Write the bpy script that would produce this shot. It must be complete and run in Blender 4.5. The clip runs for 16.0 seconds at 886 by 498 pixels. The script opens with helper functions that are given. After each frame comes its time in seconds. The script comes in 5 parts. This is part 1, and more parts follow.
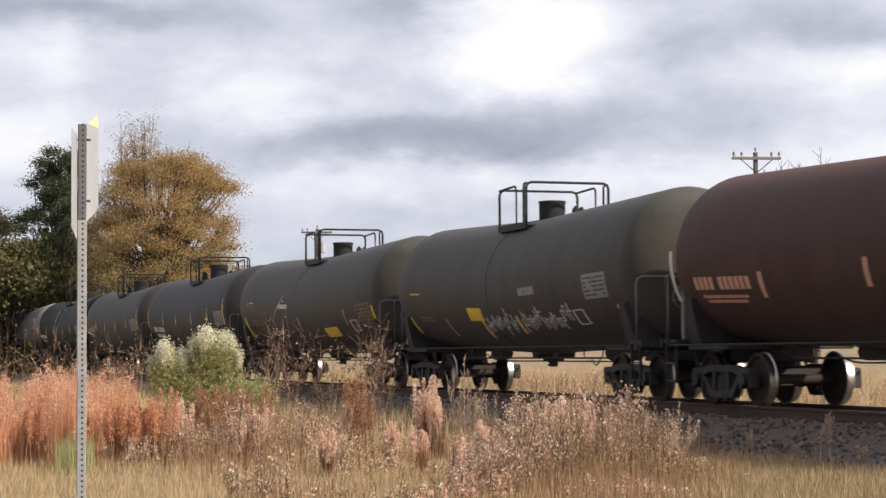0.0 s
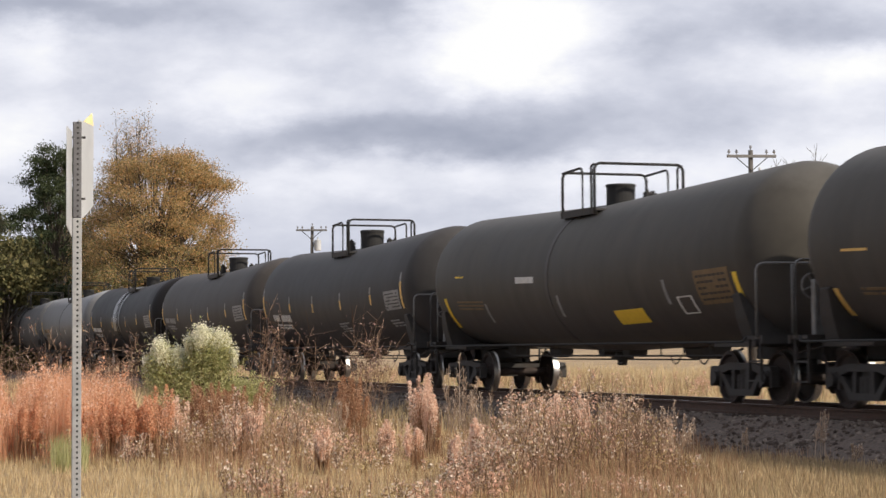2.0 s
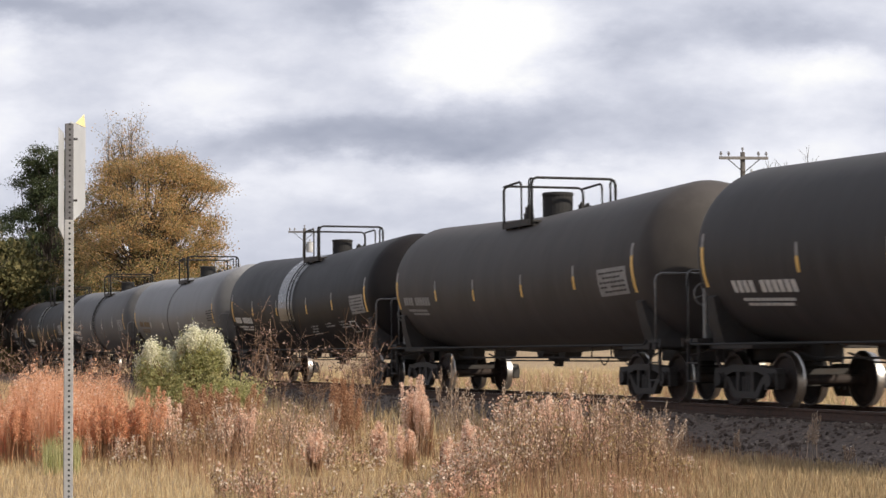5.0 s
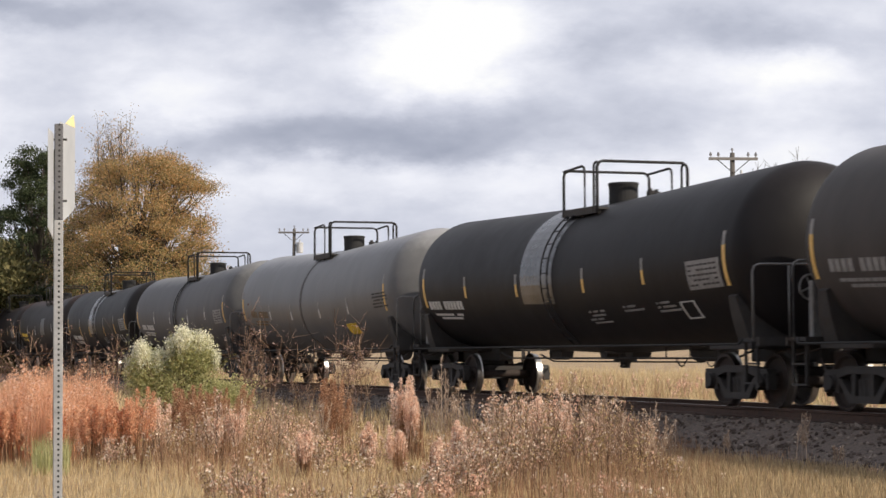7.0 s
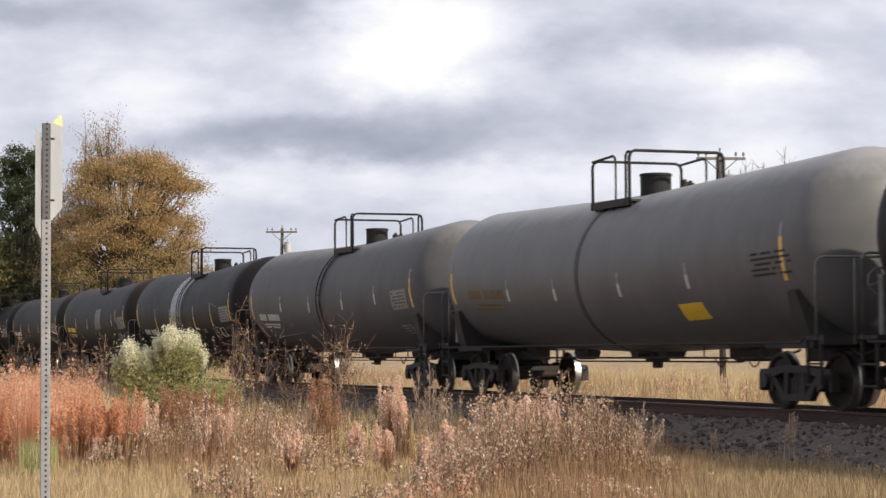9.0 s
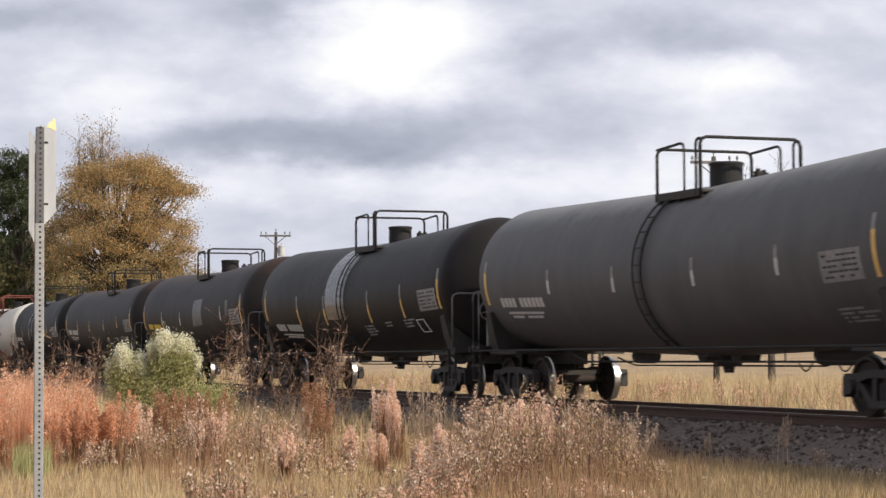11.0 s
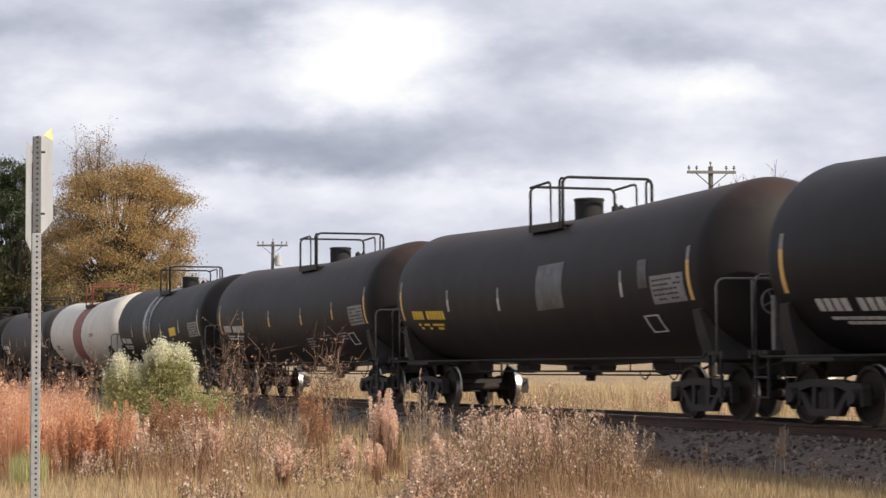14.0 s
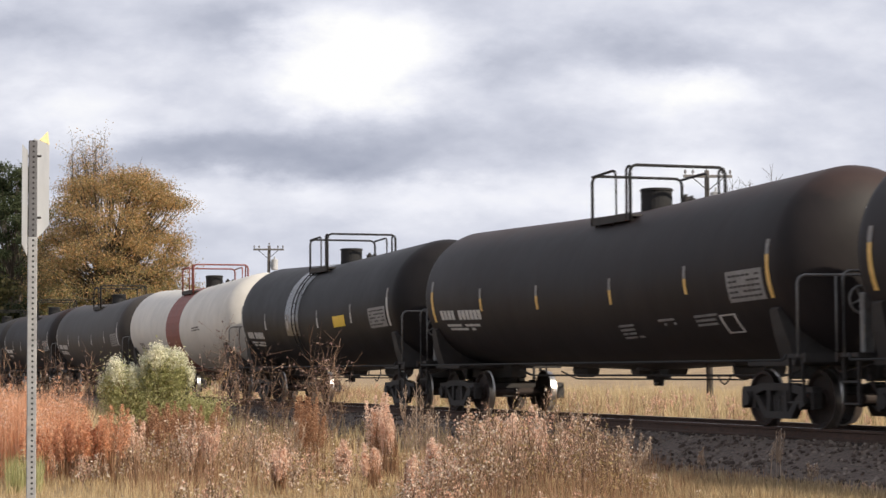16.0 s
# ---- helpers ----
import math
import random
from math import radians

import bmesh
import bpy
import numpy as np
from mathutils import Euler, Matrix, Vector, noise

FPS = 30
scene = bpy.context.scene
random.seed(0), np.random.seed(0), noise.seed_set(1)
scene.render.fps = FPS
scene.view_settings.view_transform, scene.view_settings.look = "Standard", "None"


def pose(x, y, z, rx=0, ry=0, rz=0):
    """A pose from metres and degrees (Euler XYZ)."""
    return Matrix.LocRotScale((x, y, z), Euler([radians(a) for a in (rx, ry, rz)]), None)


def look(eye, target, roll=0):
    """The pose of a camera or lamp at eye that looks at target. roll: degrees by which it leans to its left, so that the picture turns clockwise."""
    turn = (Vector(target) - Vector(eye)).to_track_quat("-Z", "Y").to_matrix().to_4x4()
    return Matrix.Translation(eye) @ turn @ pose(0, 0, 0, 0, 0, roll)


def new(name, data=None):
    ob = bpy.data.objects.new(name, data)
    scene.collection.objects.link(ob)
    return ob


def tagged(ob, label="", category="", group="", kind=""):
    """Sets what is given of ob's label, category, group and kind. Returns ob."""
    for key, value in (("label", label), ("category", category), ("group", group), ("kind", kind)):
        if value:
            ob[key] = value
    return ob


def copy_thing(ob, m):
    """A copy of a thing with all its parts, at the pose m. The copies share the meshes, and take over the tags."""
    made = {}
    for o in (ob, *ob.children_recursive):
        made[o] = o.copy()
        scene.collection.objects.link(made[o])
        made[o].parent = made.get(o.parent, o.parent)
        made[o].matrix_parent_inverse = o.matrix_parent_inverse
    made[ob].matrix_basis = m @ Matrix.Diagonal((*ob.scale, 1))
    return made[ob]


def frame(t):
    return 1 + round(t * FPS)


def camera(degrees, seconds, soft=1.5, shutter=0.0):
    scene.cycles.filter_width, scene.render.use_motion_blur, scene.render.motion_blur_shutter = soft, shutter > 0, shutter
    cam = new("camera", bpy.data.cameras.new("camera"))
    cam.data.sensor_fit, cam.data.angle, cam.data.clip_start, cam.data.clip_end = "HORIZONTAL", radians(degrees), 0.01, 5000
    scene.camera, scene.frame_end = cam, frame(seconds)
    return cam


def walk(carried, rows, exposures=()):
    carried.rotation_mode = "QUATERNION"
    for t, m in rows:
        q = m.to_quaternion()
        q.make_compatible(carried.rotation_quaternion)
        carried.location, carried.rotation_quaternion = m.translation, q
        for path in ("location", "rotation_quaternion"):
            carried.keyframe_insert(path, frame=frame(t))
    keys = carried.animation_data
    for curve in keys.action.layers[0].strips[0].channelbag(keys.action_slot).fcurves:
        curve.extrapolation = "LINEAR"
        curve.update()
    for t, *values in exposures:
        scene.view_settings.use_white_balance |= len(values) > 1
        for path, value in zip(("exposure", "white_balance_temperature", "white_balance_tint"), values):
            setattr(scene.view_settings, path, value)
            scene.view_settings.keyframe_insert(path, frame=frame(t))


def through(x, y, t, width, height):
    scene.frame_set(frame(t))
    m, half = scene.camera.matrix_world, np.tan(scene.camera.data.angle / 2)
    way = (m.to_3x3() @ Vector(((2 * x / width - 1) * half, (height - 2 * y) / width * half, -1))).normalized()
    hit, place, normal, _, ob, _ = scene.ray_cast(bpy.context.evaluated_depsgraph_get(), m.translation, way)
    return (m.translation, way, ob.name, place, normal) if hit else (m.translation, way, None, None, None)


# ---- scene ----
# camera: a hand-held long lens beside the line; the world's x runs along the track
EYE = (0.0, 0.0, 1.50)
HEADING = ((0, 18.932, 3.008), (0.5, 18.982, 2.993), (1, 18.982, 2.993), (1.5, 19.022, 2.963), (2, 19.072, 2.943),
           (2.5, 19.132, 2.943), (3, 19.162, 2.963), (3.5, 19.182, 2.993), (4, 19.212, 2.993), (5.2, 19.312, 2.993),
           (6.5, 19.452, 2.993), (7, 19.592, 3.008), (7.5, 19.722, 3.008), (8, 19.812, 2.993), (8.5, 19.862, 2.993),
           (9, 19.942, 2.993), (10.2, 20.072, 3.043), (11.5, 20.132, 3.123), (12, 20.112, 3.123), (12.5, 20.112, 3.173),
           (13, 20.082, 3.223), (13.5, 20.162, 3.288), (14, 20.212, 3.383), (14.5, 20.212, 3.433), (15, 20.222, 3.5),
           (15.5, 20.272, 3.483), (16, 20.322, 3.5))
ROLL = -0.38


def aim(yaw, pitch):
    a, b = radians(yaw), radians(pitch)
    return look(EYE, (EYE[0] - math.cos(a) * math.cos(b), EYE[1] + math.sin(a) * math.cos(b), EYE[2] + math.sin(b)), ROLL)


cam = camera(25.27, 16.0, soft=1.5, shutter=0.25)
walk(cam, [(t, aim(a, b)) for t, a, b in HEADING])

TRACK_Y, RAIL_Z = 16.94, 0.55          # middle of the track, top of the rails
AHEAD = Vector((-math.cos(radians(18.99)), math.sin(radians(18.99)), 0))
ACROSS = Vector((math.sin(radians(18.99)), math.cos(radians(18.99)), 0))


def spot(across, ahead, z=0.0):
    """A place on the plan, in metres to the right of and along the line of sight."""
    v = ACROSS * across + AHEAD * ahead
    return Vector((v.x, v.y, z))


# ---- world, sun ----
SUN_AZ, SUN_EL = radians(42), radians(32)      # from +x towards +y
sun = new("sun", bpy.data.lights.new("sun", "SUN"))
sun.data.energy, sun.data.angle, sun.data.color = 5.1, radians(0.6), (1.0, 0.89, 0.74)
sun.matrix_world = look((math.cos(SUN_AZ) * math.cos(SUN_EL) * 100, math.sin(SUN_AZ) * math.cos(SUN_EL) * 100, math.sin(SUN_EL) * 100), (0, 0, 0))

world = bpy.data.worlds.new("world")
scene.world = world
world.use_nodes = True
scene.view_settings.exposure = 0.0


def link(nt, a, b):
    nt.links.new(a, b)


def node(nt, kind, **values):
    n = nt.nodes.new(kind)
    for key, value in values.items():
        if key == "op":
            n.operation = value
        elif key == "blend":
            n.blend_type = value
        else:
            n.inputs[key.replace("_", " ")].default_value = value
    return n


def ramp(nt, source, stops):
    n = nt.nodes.new("ShaderNodeValToRGB")
    els = n.color_ramp.elements
    while len(els) < len(stops):
        els.new(0.5)
    for e, (p, c) in zip(els, stops):
        e.position, e.color = p, (*c, 1) if len(c) == 3 else c
    link(nt, source, n.inputs[0])
    return n.outputs[0]


def maths(nt, op, a, b):
    n = nt.nodes.new("ShaderNodeMath")
    n.operation = op
    for s, v in zip(n.inputs, (a, b)):
        if isinstance(v, (int, float)):
            s.default_value = v
        else:
            link(nt, v, s)
    return n.outputs[0]


def build_world():
    nt = world.node_tree
    nt.nodes.clear()
    sky = nt.nodes.new("ShaderNodeTexSky")
    sky.sky_type, sky.sun_disc = "NISHITA", False
    sky.sun_elevation, sky.sun_rotation = SUN_EL, radians(90) - SUN_AZ
    clear = nt.nodes.new("ShaderNodeBackground")
    clear.inputs[1].default_value = 0.1
    link(nt, sky.outputs[0], clear.inputs[0])
    co = nt.nodes.new("ShaderNodeTexCoord")
    n = node(nt, "ShaderNodeTexNoise", Scale=3.0, Detail=6.0, Roughness=0.55)
    link(nt, co.outputs["Generated"], n.inputs["Vector"])
    grey = ramp(nt, n.outputs["Fac"], [(0.3, (0.44, 0.46, 0.54)), (0.55, (0.74, 0.755, 0.84)), (0.7, (1.0, 1.0, 1.04))])
    cloud = nt.nodes.new("ShaderNodeBackground")
    cloud.inputs[1].default_value = 1.0
    link(nt, grey, cloud.inputs[0])
    mix = nt.nodes.new("ShaderNodeMixShader")
    mix.inputs[0].default_value = 0.85
    link(nt, clear.outputs[0], mix.inputs[1])
    link(nt, cloud.outputs[0], mix.inputs[2])
    out = nt.nodes.new("ShaderNodeOutputWorld")
    link(nt, mix.outputs[0], out.inputs[0])


build_world()


# ---- materials ----
def shader(name):
    m = bpy.data.materials.new(name)
    m.use_nodes = True
    nt = m.node_tree
    return m, nt, nt.nodes["Principled BSDF"]


def surface(name, dark, light, rough=0.6, metal=0.0, scale=6.0, bump=0.15, fine=60.0, stain=None, amount=0.3, stretch=(1, 1, 1)):
    """A weathered surface: two colours mixed by a broad noise, a stain colour by a second one, fine grain in the relief."""
    m, nt, b = shader(name)
    co = nt.nodes.new("ShaderNodeTexCoord")
    mp = nt.nodes.new("ShaderNodeMapping")
    mp.inputs["Scale"].default_value = stretch
    link(nt, co.outputs["Object"], mp.inputs[0])
    n = node(nt, "ShaderNodeTexNoise", Scale=scale, Detail=8.0, Roughness=0.65)
    link(nt, mp.outputs[0], n.inputs["Vector"])
    col = ramp(nt, n.outputs["Fac"], [(0.3, dark), (0.7, light)])
    if stain:
        n2 = node(nt, "ShaderNodeTexNoise", Scale=scale * 0.37, Detail=10.0, Roughness=0.7)
        link(nt, mp.outputs[0], n2.inputs["Vector"])
        fac = ramp(nt, n2.outputs["Fac"], [(0.62 - amount * 0.4, (0, 0, 0)), (0.85 - amount * 0.4, (1, 1, 1))])
        mx = nt.nodes.new("ShaderNodeMixRGB")
        link(nt, fac, mx.inputs[0])
        link(nt, col, mx.inputs[1])
        mx.inputs[2].default_value = (*stain, 1)
        col = mx.outputs[0]
    link(nt, col, b.inputs["Base Color"])
    f = node(nt, "ShaderNodeTexNoise", Scale=fine, Detail=4.0)
    link(nt, co.outputs["Object"], f.inputs["Vector"])
    bp = nt.nodes.new("ShaderNodeBump")
    bp.inputs["Strength"].default_value, bp.inputs["Distance"].default_value = bump, 0.01
    link(nt, f.outputs["Fac"], bp.inputs["Height"])
    link(nt, bp.outputs[0], b.inputs["Normal"])
    r = maths(nt, "MULTIPLY_ADD", n.outputs["Fac"], 0.25)
    r.node.inputs[2].default_value = rough - 0.12
    link(nt, r, b.inputs["Roughness"])
    b.inputs["Metallic"].default_value = metal
    return m


def foliage(name, colours, through=0.4, rough=0.8):
    """Leaves and stalks: one colour a piece, some light let through."""
    m, nt, b = shader(name)
    g = nt.nodes.new("ShaderNodeNewGeometry")
    step = 1.0 / max(1, len(colours) - 1)
    col = ramp(nt, g.outputs["Random Per Island"], [(i * step, c) for i, c in enumerate(colours)])
    link(nt, col, b.inputs["Base Color"])
    b.inputs["Roughness"].default_value = rough
    b.inputs["Specular IOR Level"].default_value = 0.2
    t = nt.nodes.new("ShaderNodeBsdfTranslucent")
    link(nt, col, t.inputs[0])
    mx = nt.nodes.new("ShaderNodeMixShader")
    mx.inputs[0].default_value = through
    link(nt, b.outputs[0], mx.inputs[1])
    link(nt, t.outputs[0], mx.inputs[2])
    link(nt, mx.outputs[0], nt.nodes["Material Output"].inputs[0])
    return m


def tank_paint(name, base, grime, top, rust=0.2, gloss=0.52, sheen=0.2, lift=0.42):
    """Tank paint: vertical streaks of grime, a paler or rusty crown along the top, fine mottling; ground bounce painted
    on the lower side.
    """
    m, nt, b = shader(name)
    co = nt.nodes.new("ShaderNodeTexCoord")
    mp = nt.nodes.new("ShaderNodeMapping")
    mp.inputs["Scale"].default_value = (1.1, 0.5, 0.22)
    link(nt, co.outputs["Object"], mp.inputs[0])
    info = nt.nodes.new("ShaderNodeObjectInfo")
    sh = nt.nodes.new("ShaderNodeVectorMath")
    sh.operation = "ADD"
    link(nt, mp.outputs[0], sh.inputs[0])
    link(nt, maths(nt, "MULTIPLY", info.outputs["Random"], 90.0), sh.inputs[1])
    streak = node(nt, "ShaderNodeTexNoise", Scale=2.0, Detail=4.0, Roughness=0.5)
    link(nt, sh.outputs[0], streak.inputs["Vector"])
    blot = node(nt, "ShaderNodeTexNoise", Scale=0.9, Detail=7.0, Roughness=0.7)
    link(nt, co.outputs["Object"], blot.inputs["Vector"])
    col = ramp(nt, maths(nt, "ADD", maths(nt, "MULTIPLY", streak.outputs["Fac"], 0.35), maths(nt, "MULTIPLY", blot.outputs["Fac"], 0.65)),
               [(0.36, base), (0.66, grime)])
    sep = nt.nodes.new("ShaderNodeSeparateXYZ")
    link(nt, co.outputs["Object"], sep.inputs[0])
    crown = ramp(nt, maths(nt, "ADD", maths(nt, "MULTIPLY", sep.outputs[2], 0.55), maths(nt, "MULTIPLY", blot.outputs["Fac"], 0.5)),
                 [(0.78, (0, 0, 0)), (1.0, (rust,) * 3)])
    mx = nt.nodes.new("ShaderNodeMixRGB")
    link(nt, crown, mx.inputs[0])
    link(nt, col, mx.inputs[1])
    mx.inputs[2].default_value = (*top, 1)
    # light bounced off the ground, painted as a paler lower side, streaked
    bounce = ramp(nt, maths(nt, "ADD", maths(nt, "MULTIPLY", sep.outputs[2], -0.45), maths(nt, "MULTIPLY", streak.outputs["Fac"], 0.5)),
                [(0.30, (0, 0, 0)), (0.90, (lift,) * 3)])
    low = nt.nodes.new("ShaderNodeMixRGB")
    link(nt, bounce, low.inputs[0])
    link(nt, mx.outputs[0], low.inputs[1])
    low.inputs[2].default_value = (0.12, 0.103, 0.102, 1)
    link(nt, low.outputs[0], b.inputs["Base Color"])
    b.inputs["Specular IOR Level"].default_value = sheen
    rr = maths(nt, "MULTIPLY_ADD", blot.outputs["Fac"], 0.2)
    rr.node.inputs[2].default_value = gloss - 0.05
    link(nt, rr, b.inputs["Roughness"])
    f = node(nt, "ShaderNodeTexNoise", Scale=1.7, Detail=3.0)
    link(nt, co.outputs["Object"], f.inputs["Vector"])
    bp = nt.nodes.new("ShaderNodeBump")
    bp.inputs["Strength"].default_value, bp.inputs["Distance"].default_value = 0.25, 0.03
    link(nt, f.outputs["Fac"], bp.inputs["Height"])
    link(nt, bp.outputs[0], b.inputs["Normal"])
    return m


STEEL_DARK = surface("dark_steel", (0.018, 0.016, 0.0155), (0.04, 0.035, 0.032), 0.7, 0.1, 5, stain=(0.04, 0.024, 0.016), amount=0.2)
STEEL_RUST = surface("rusty_steel", (0.022, 0.015, 0.013), (0.05, 0.032, 0.025), 0.8, 0.1, 9, stain=(0.012, 0.01, 0.009), amount=0.4)
TREAD = surface("worn_tread", (0.42, 0.40, 0.38), (0.6, 0.58, 0.55), 0.3, 1.0, 20)
RAILHEAD = surface("rail_head", (0.35, 0.32, 0.30), (0.55, 0.52, 0.5), 0.35, 1.0, 20)
RAIL_SIDE = surface("rail_side", (0.045, 0.026, 0.019), (0.09, 0.052, 0.037), 0.85, 0.0, 14)
TIE_WOOD = surface("tie_wood", (0.02, 0.015, 0.012), (0.06, 0.045, 0.036), 0.9, 0, 12, stretch=(1, 0.2, 1))
PIPE = surface("handrail_pipe", (0.010, 0.010, 0.011), (0.022, 0.021, 0.021), 0.85, 0.0, 12)
PIPE_PALE = surface("worn_grey_pipe", (0.10, 0.098, 0.096), (0.20, 0.195, 0.19), 0.5, 0.2, 12)
WHITE_MARK = surface("white_mark", (0.42, 0.41, 0.39), (0.62, 0.6, 0.57), 0.6, 0, 9)
PANEL_MARK = surface("grey_stencil", (0.16, 0.155, 0.15), (0.30, 0.29, 0.28), 0.7, 0, 9)
YELLOW_MARK = surface("yellow_mark", (0.68, 0.44, 0.03), (0.82, 0.55, 0.05), 0.55, 0, 9)
AMBER_DIM = surface("dull_amber_stencil", (0.10, 0.068, 0.036), (0.20, 0.13, 0.06), 0.7, 0, 9)
AMBER_MARK = surface("amber_mark", (0.60, 0.35, 0.08), (0.78, 0.52, 0.18), 0.55, 0, 9)
PINK_MARK = surface("faded_red_mark", (0.42, 0.2, 0.13), (0.6, 0.32, 0.22), 0.6, 0, 9)
GREY_PATCH = surface("bare_silver", (0.07, 0.07, 0.072), (0.16, 0.16, 0.163), 0.45, 0.3, 3, stain=(0.03, 0.028, 0.027), amount=0.5)
GALV = surface("galvanised_steel", (0.30, 0.30, 0.30), (0.44, 0.44, 0.44), 0.5, 0.4, 25)
HOLE = surface("post_hole", (0.02, 0.02, 0.02), (0.04, 0.04, 0.04), 0.9, 0, 9)
POST_SHADED = surface("shaded_post_steel", (0.11, 0.108, 0.115), (0.17, 0.167, 0.175), 0.6, 0.3, 25)
ALU = surface("sign_aluminium", (0.46, 0.47, 0.48), (0.60, 0.61, 0.62), 0.45, 0.3, 4)
SIGN_YELLOW = surface("sign_yellow", (0.80, 0.66, 0.30), (0.88, 0.76, 0.42), 0.5, 0, 9)
POLE_WOOD = surface("pole_wood", (0.06, 0.054, 0.05), (0.12, 0.108, 0.10), 0.9, 0, 4, stretch=(6, 6, 0.4))
CERAMIC = surface("insulator_glaze", (0.14, 0.14, 0.15), (0.26, 0.26, 0.27), 0.3, 0, 9)
CAN_PAINT = surface("transformer_paint", (0.40, 0.41, 0.43), (0.55, 0.56, 0.57), 0.4, 0.1, 5)
BARK = surface("bark", (0.045, 0.035, 0.028), (0.13, 0.105, 0.085), 0.95, 0, 8, bump=0.5)
BALLAST = surface("ballast_stone", (0.075, 0.053, 0.042), (0.19, 0.148, 0.122), 0.95, 0, 30, bump=0.6, stain=(0.035, 0.025, 0.02), amount=0.4)


def ground_material():
    m, nt, b = shader("dry_ground")
    co = nt.nodes.new("ShaderNodeTexCoord")
    n = node(nt, "ShaderNodeTexNoise", Scale=0.35, Detail=9.0, Roughness=0.7)
    link(nt, co.outputs["Object"], n.inputs["Vector"])
    n2 = node(nt, "ShaderNodeTexNoise", Scale=14.0, Detail=8.0, Roughness=0.75)
    link(nt, co.outputs["Object"], n2.inputs["Vector"])
    a = ramp(nt, n.outputs["Fac"], [(0.3, (0.25, 0.17, 0.10)), (0.5, (0.40, 0.29, 0.17)), (0.7, (0.52, 0.40, 0.24))])
    mx = nt.nodes.new("ShaderNodeMixRGB")
    mx.blend_type = "MULTIPLY"
    mx.inputs[0].default_value = 0.8
    link(nt, a, mx.inputs[1])
    link(nt, ramp(nt, n2.outputs["Fac"], [(0.3, (0.4, 0.38, 0.36)), (0.65, (1, 1, 1))]), mx.inputs[2])
    link(nt, mx.outputs[0], b.inputs["Base Color"])
    b.inputs["Roughness"].default_value = 0.95
    bp = nt.nodes.new("ShaderNodeBump")
    bp.inputs["Strength"].default_value, bp.inputs["Distance"].default_value = 0.8, 0.06
    link(nt, n2.outputs["Fac"], bp.inputs["Height"])
    link(nt, bp.outputs[0], b.inputs["Normal"])
    return m


GROUND = ground_material()


# ---- mesh helpers ----
def part(name, bm, material, parent=None, label="", smooth=False):
    me = bpy.data.meshes.new(name)
    bmesh.ops.recalc_face_normals(bm, faces=bm.faces)
    for f in bm.faces:
        f.smooth = smooth
    bm.to_mesh(me)
    bm.free()
    for m in material if isinstance(material, (list, tuple)) else (material,):
        me.materials.append(m)
    ob = new(name, me)
    if parent:
        ob.parent = parent
    if label:
        ob["label"] = label
    return ob


def sheet(name, verts, faces, material, parent=None, label="", smooth=False):
    me = bpy.data.meshes.new(name)
    me.from_pydata(verts.tolist() if isinstance(verts, np.ndarray) else [tuple(v) for v in verts], [], faces)
    me.materials.append(material)
    if smooth:
        me.shade_smooth()
    ob = new(name, me)
    if parent:
        ob.parent = parent
    if label:
        ob["label"] = label
    return ob


def box(bm, c, s, turn=None, bevel=0.0):
    m = Matrix.Translation(c) @ (turn.to_4x4() if turn else Matrix.Identity(4)) @ Matrix.Diagonal((*s, 1))
    r = bmesh.ops.create_cube(bm, size=1.0, matrix=m)
    if bevel:
        es = {e for v in r["verts"] for e in v.link_edges}
        bmesh.ops.bevel(bm, geom=list(es), offset=bevel, segments=1, affect="EDGES")


def rod(bm, a, b, r, n=8, r2=None):
    a, b = Vector(a), Vector(b)
    d = b - a
    q = d.to_track_quat("Z", "Y").to_matrix()
    ring = [q @ Vector((math.cos(2 * math.pi * k / n), math.sin(2 * math.pi * k / n), 0)) for k in range(n)]
    p = [bm.verts.new(a + v * r) for v in ring]
    t = [bm.verts.new(b + v * (r if r2 is None else r2)) for v in ring]
    for k in range(n):
        bm.faces.new((p[k], p[(k + 1) % n], t[(k + 1) % n], t[k]))
    bm.faces.new(p[::-1])
    bm.faces.new(t)


def pipe(bm, pts, r, n=6):
    """A bent pipe through the points, with short rounded corners."""
    pts = [Vector(p) for p in pts]
    path = [pts[0]]
    for p, q, s in zip(pts, pts[1:], pts[2:]):
        k = min(0.12, (q - p).length * 0.4, (s - q).length * 0.4)
        path += [q + (p - q).normalized() * k, q + (p - q).normalized() * k * 0.3 + (s - q).normalized() * k * 0.3, q + (s - q).normalized() * k]
    path.append(pts[-1])
    rings = []
    for i, p in enumerate(path):
        d = (path[min(i + 1, len(path) - 1)] - path[max(i - 1, 0)]).normalized()
        q = d.to_track_quat("Z", "Y").to_matrix()
        rings.append([bm.verts.new(p + q @ Vector((r * math.cos(a), r * math.sin(a), 0))) for a in (2 * math.pi * k / n for k in range(n))])
    for a, b in zip(rings, rings[1:]):
        for k in range(n):
            bm.faces.new((a[k], a[(k + 1) % n], b[(k + 1) % n], b[k]))
    bm.faces.new(rings[0][::-1])
    bm.faces.new(rings[-1])


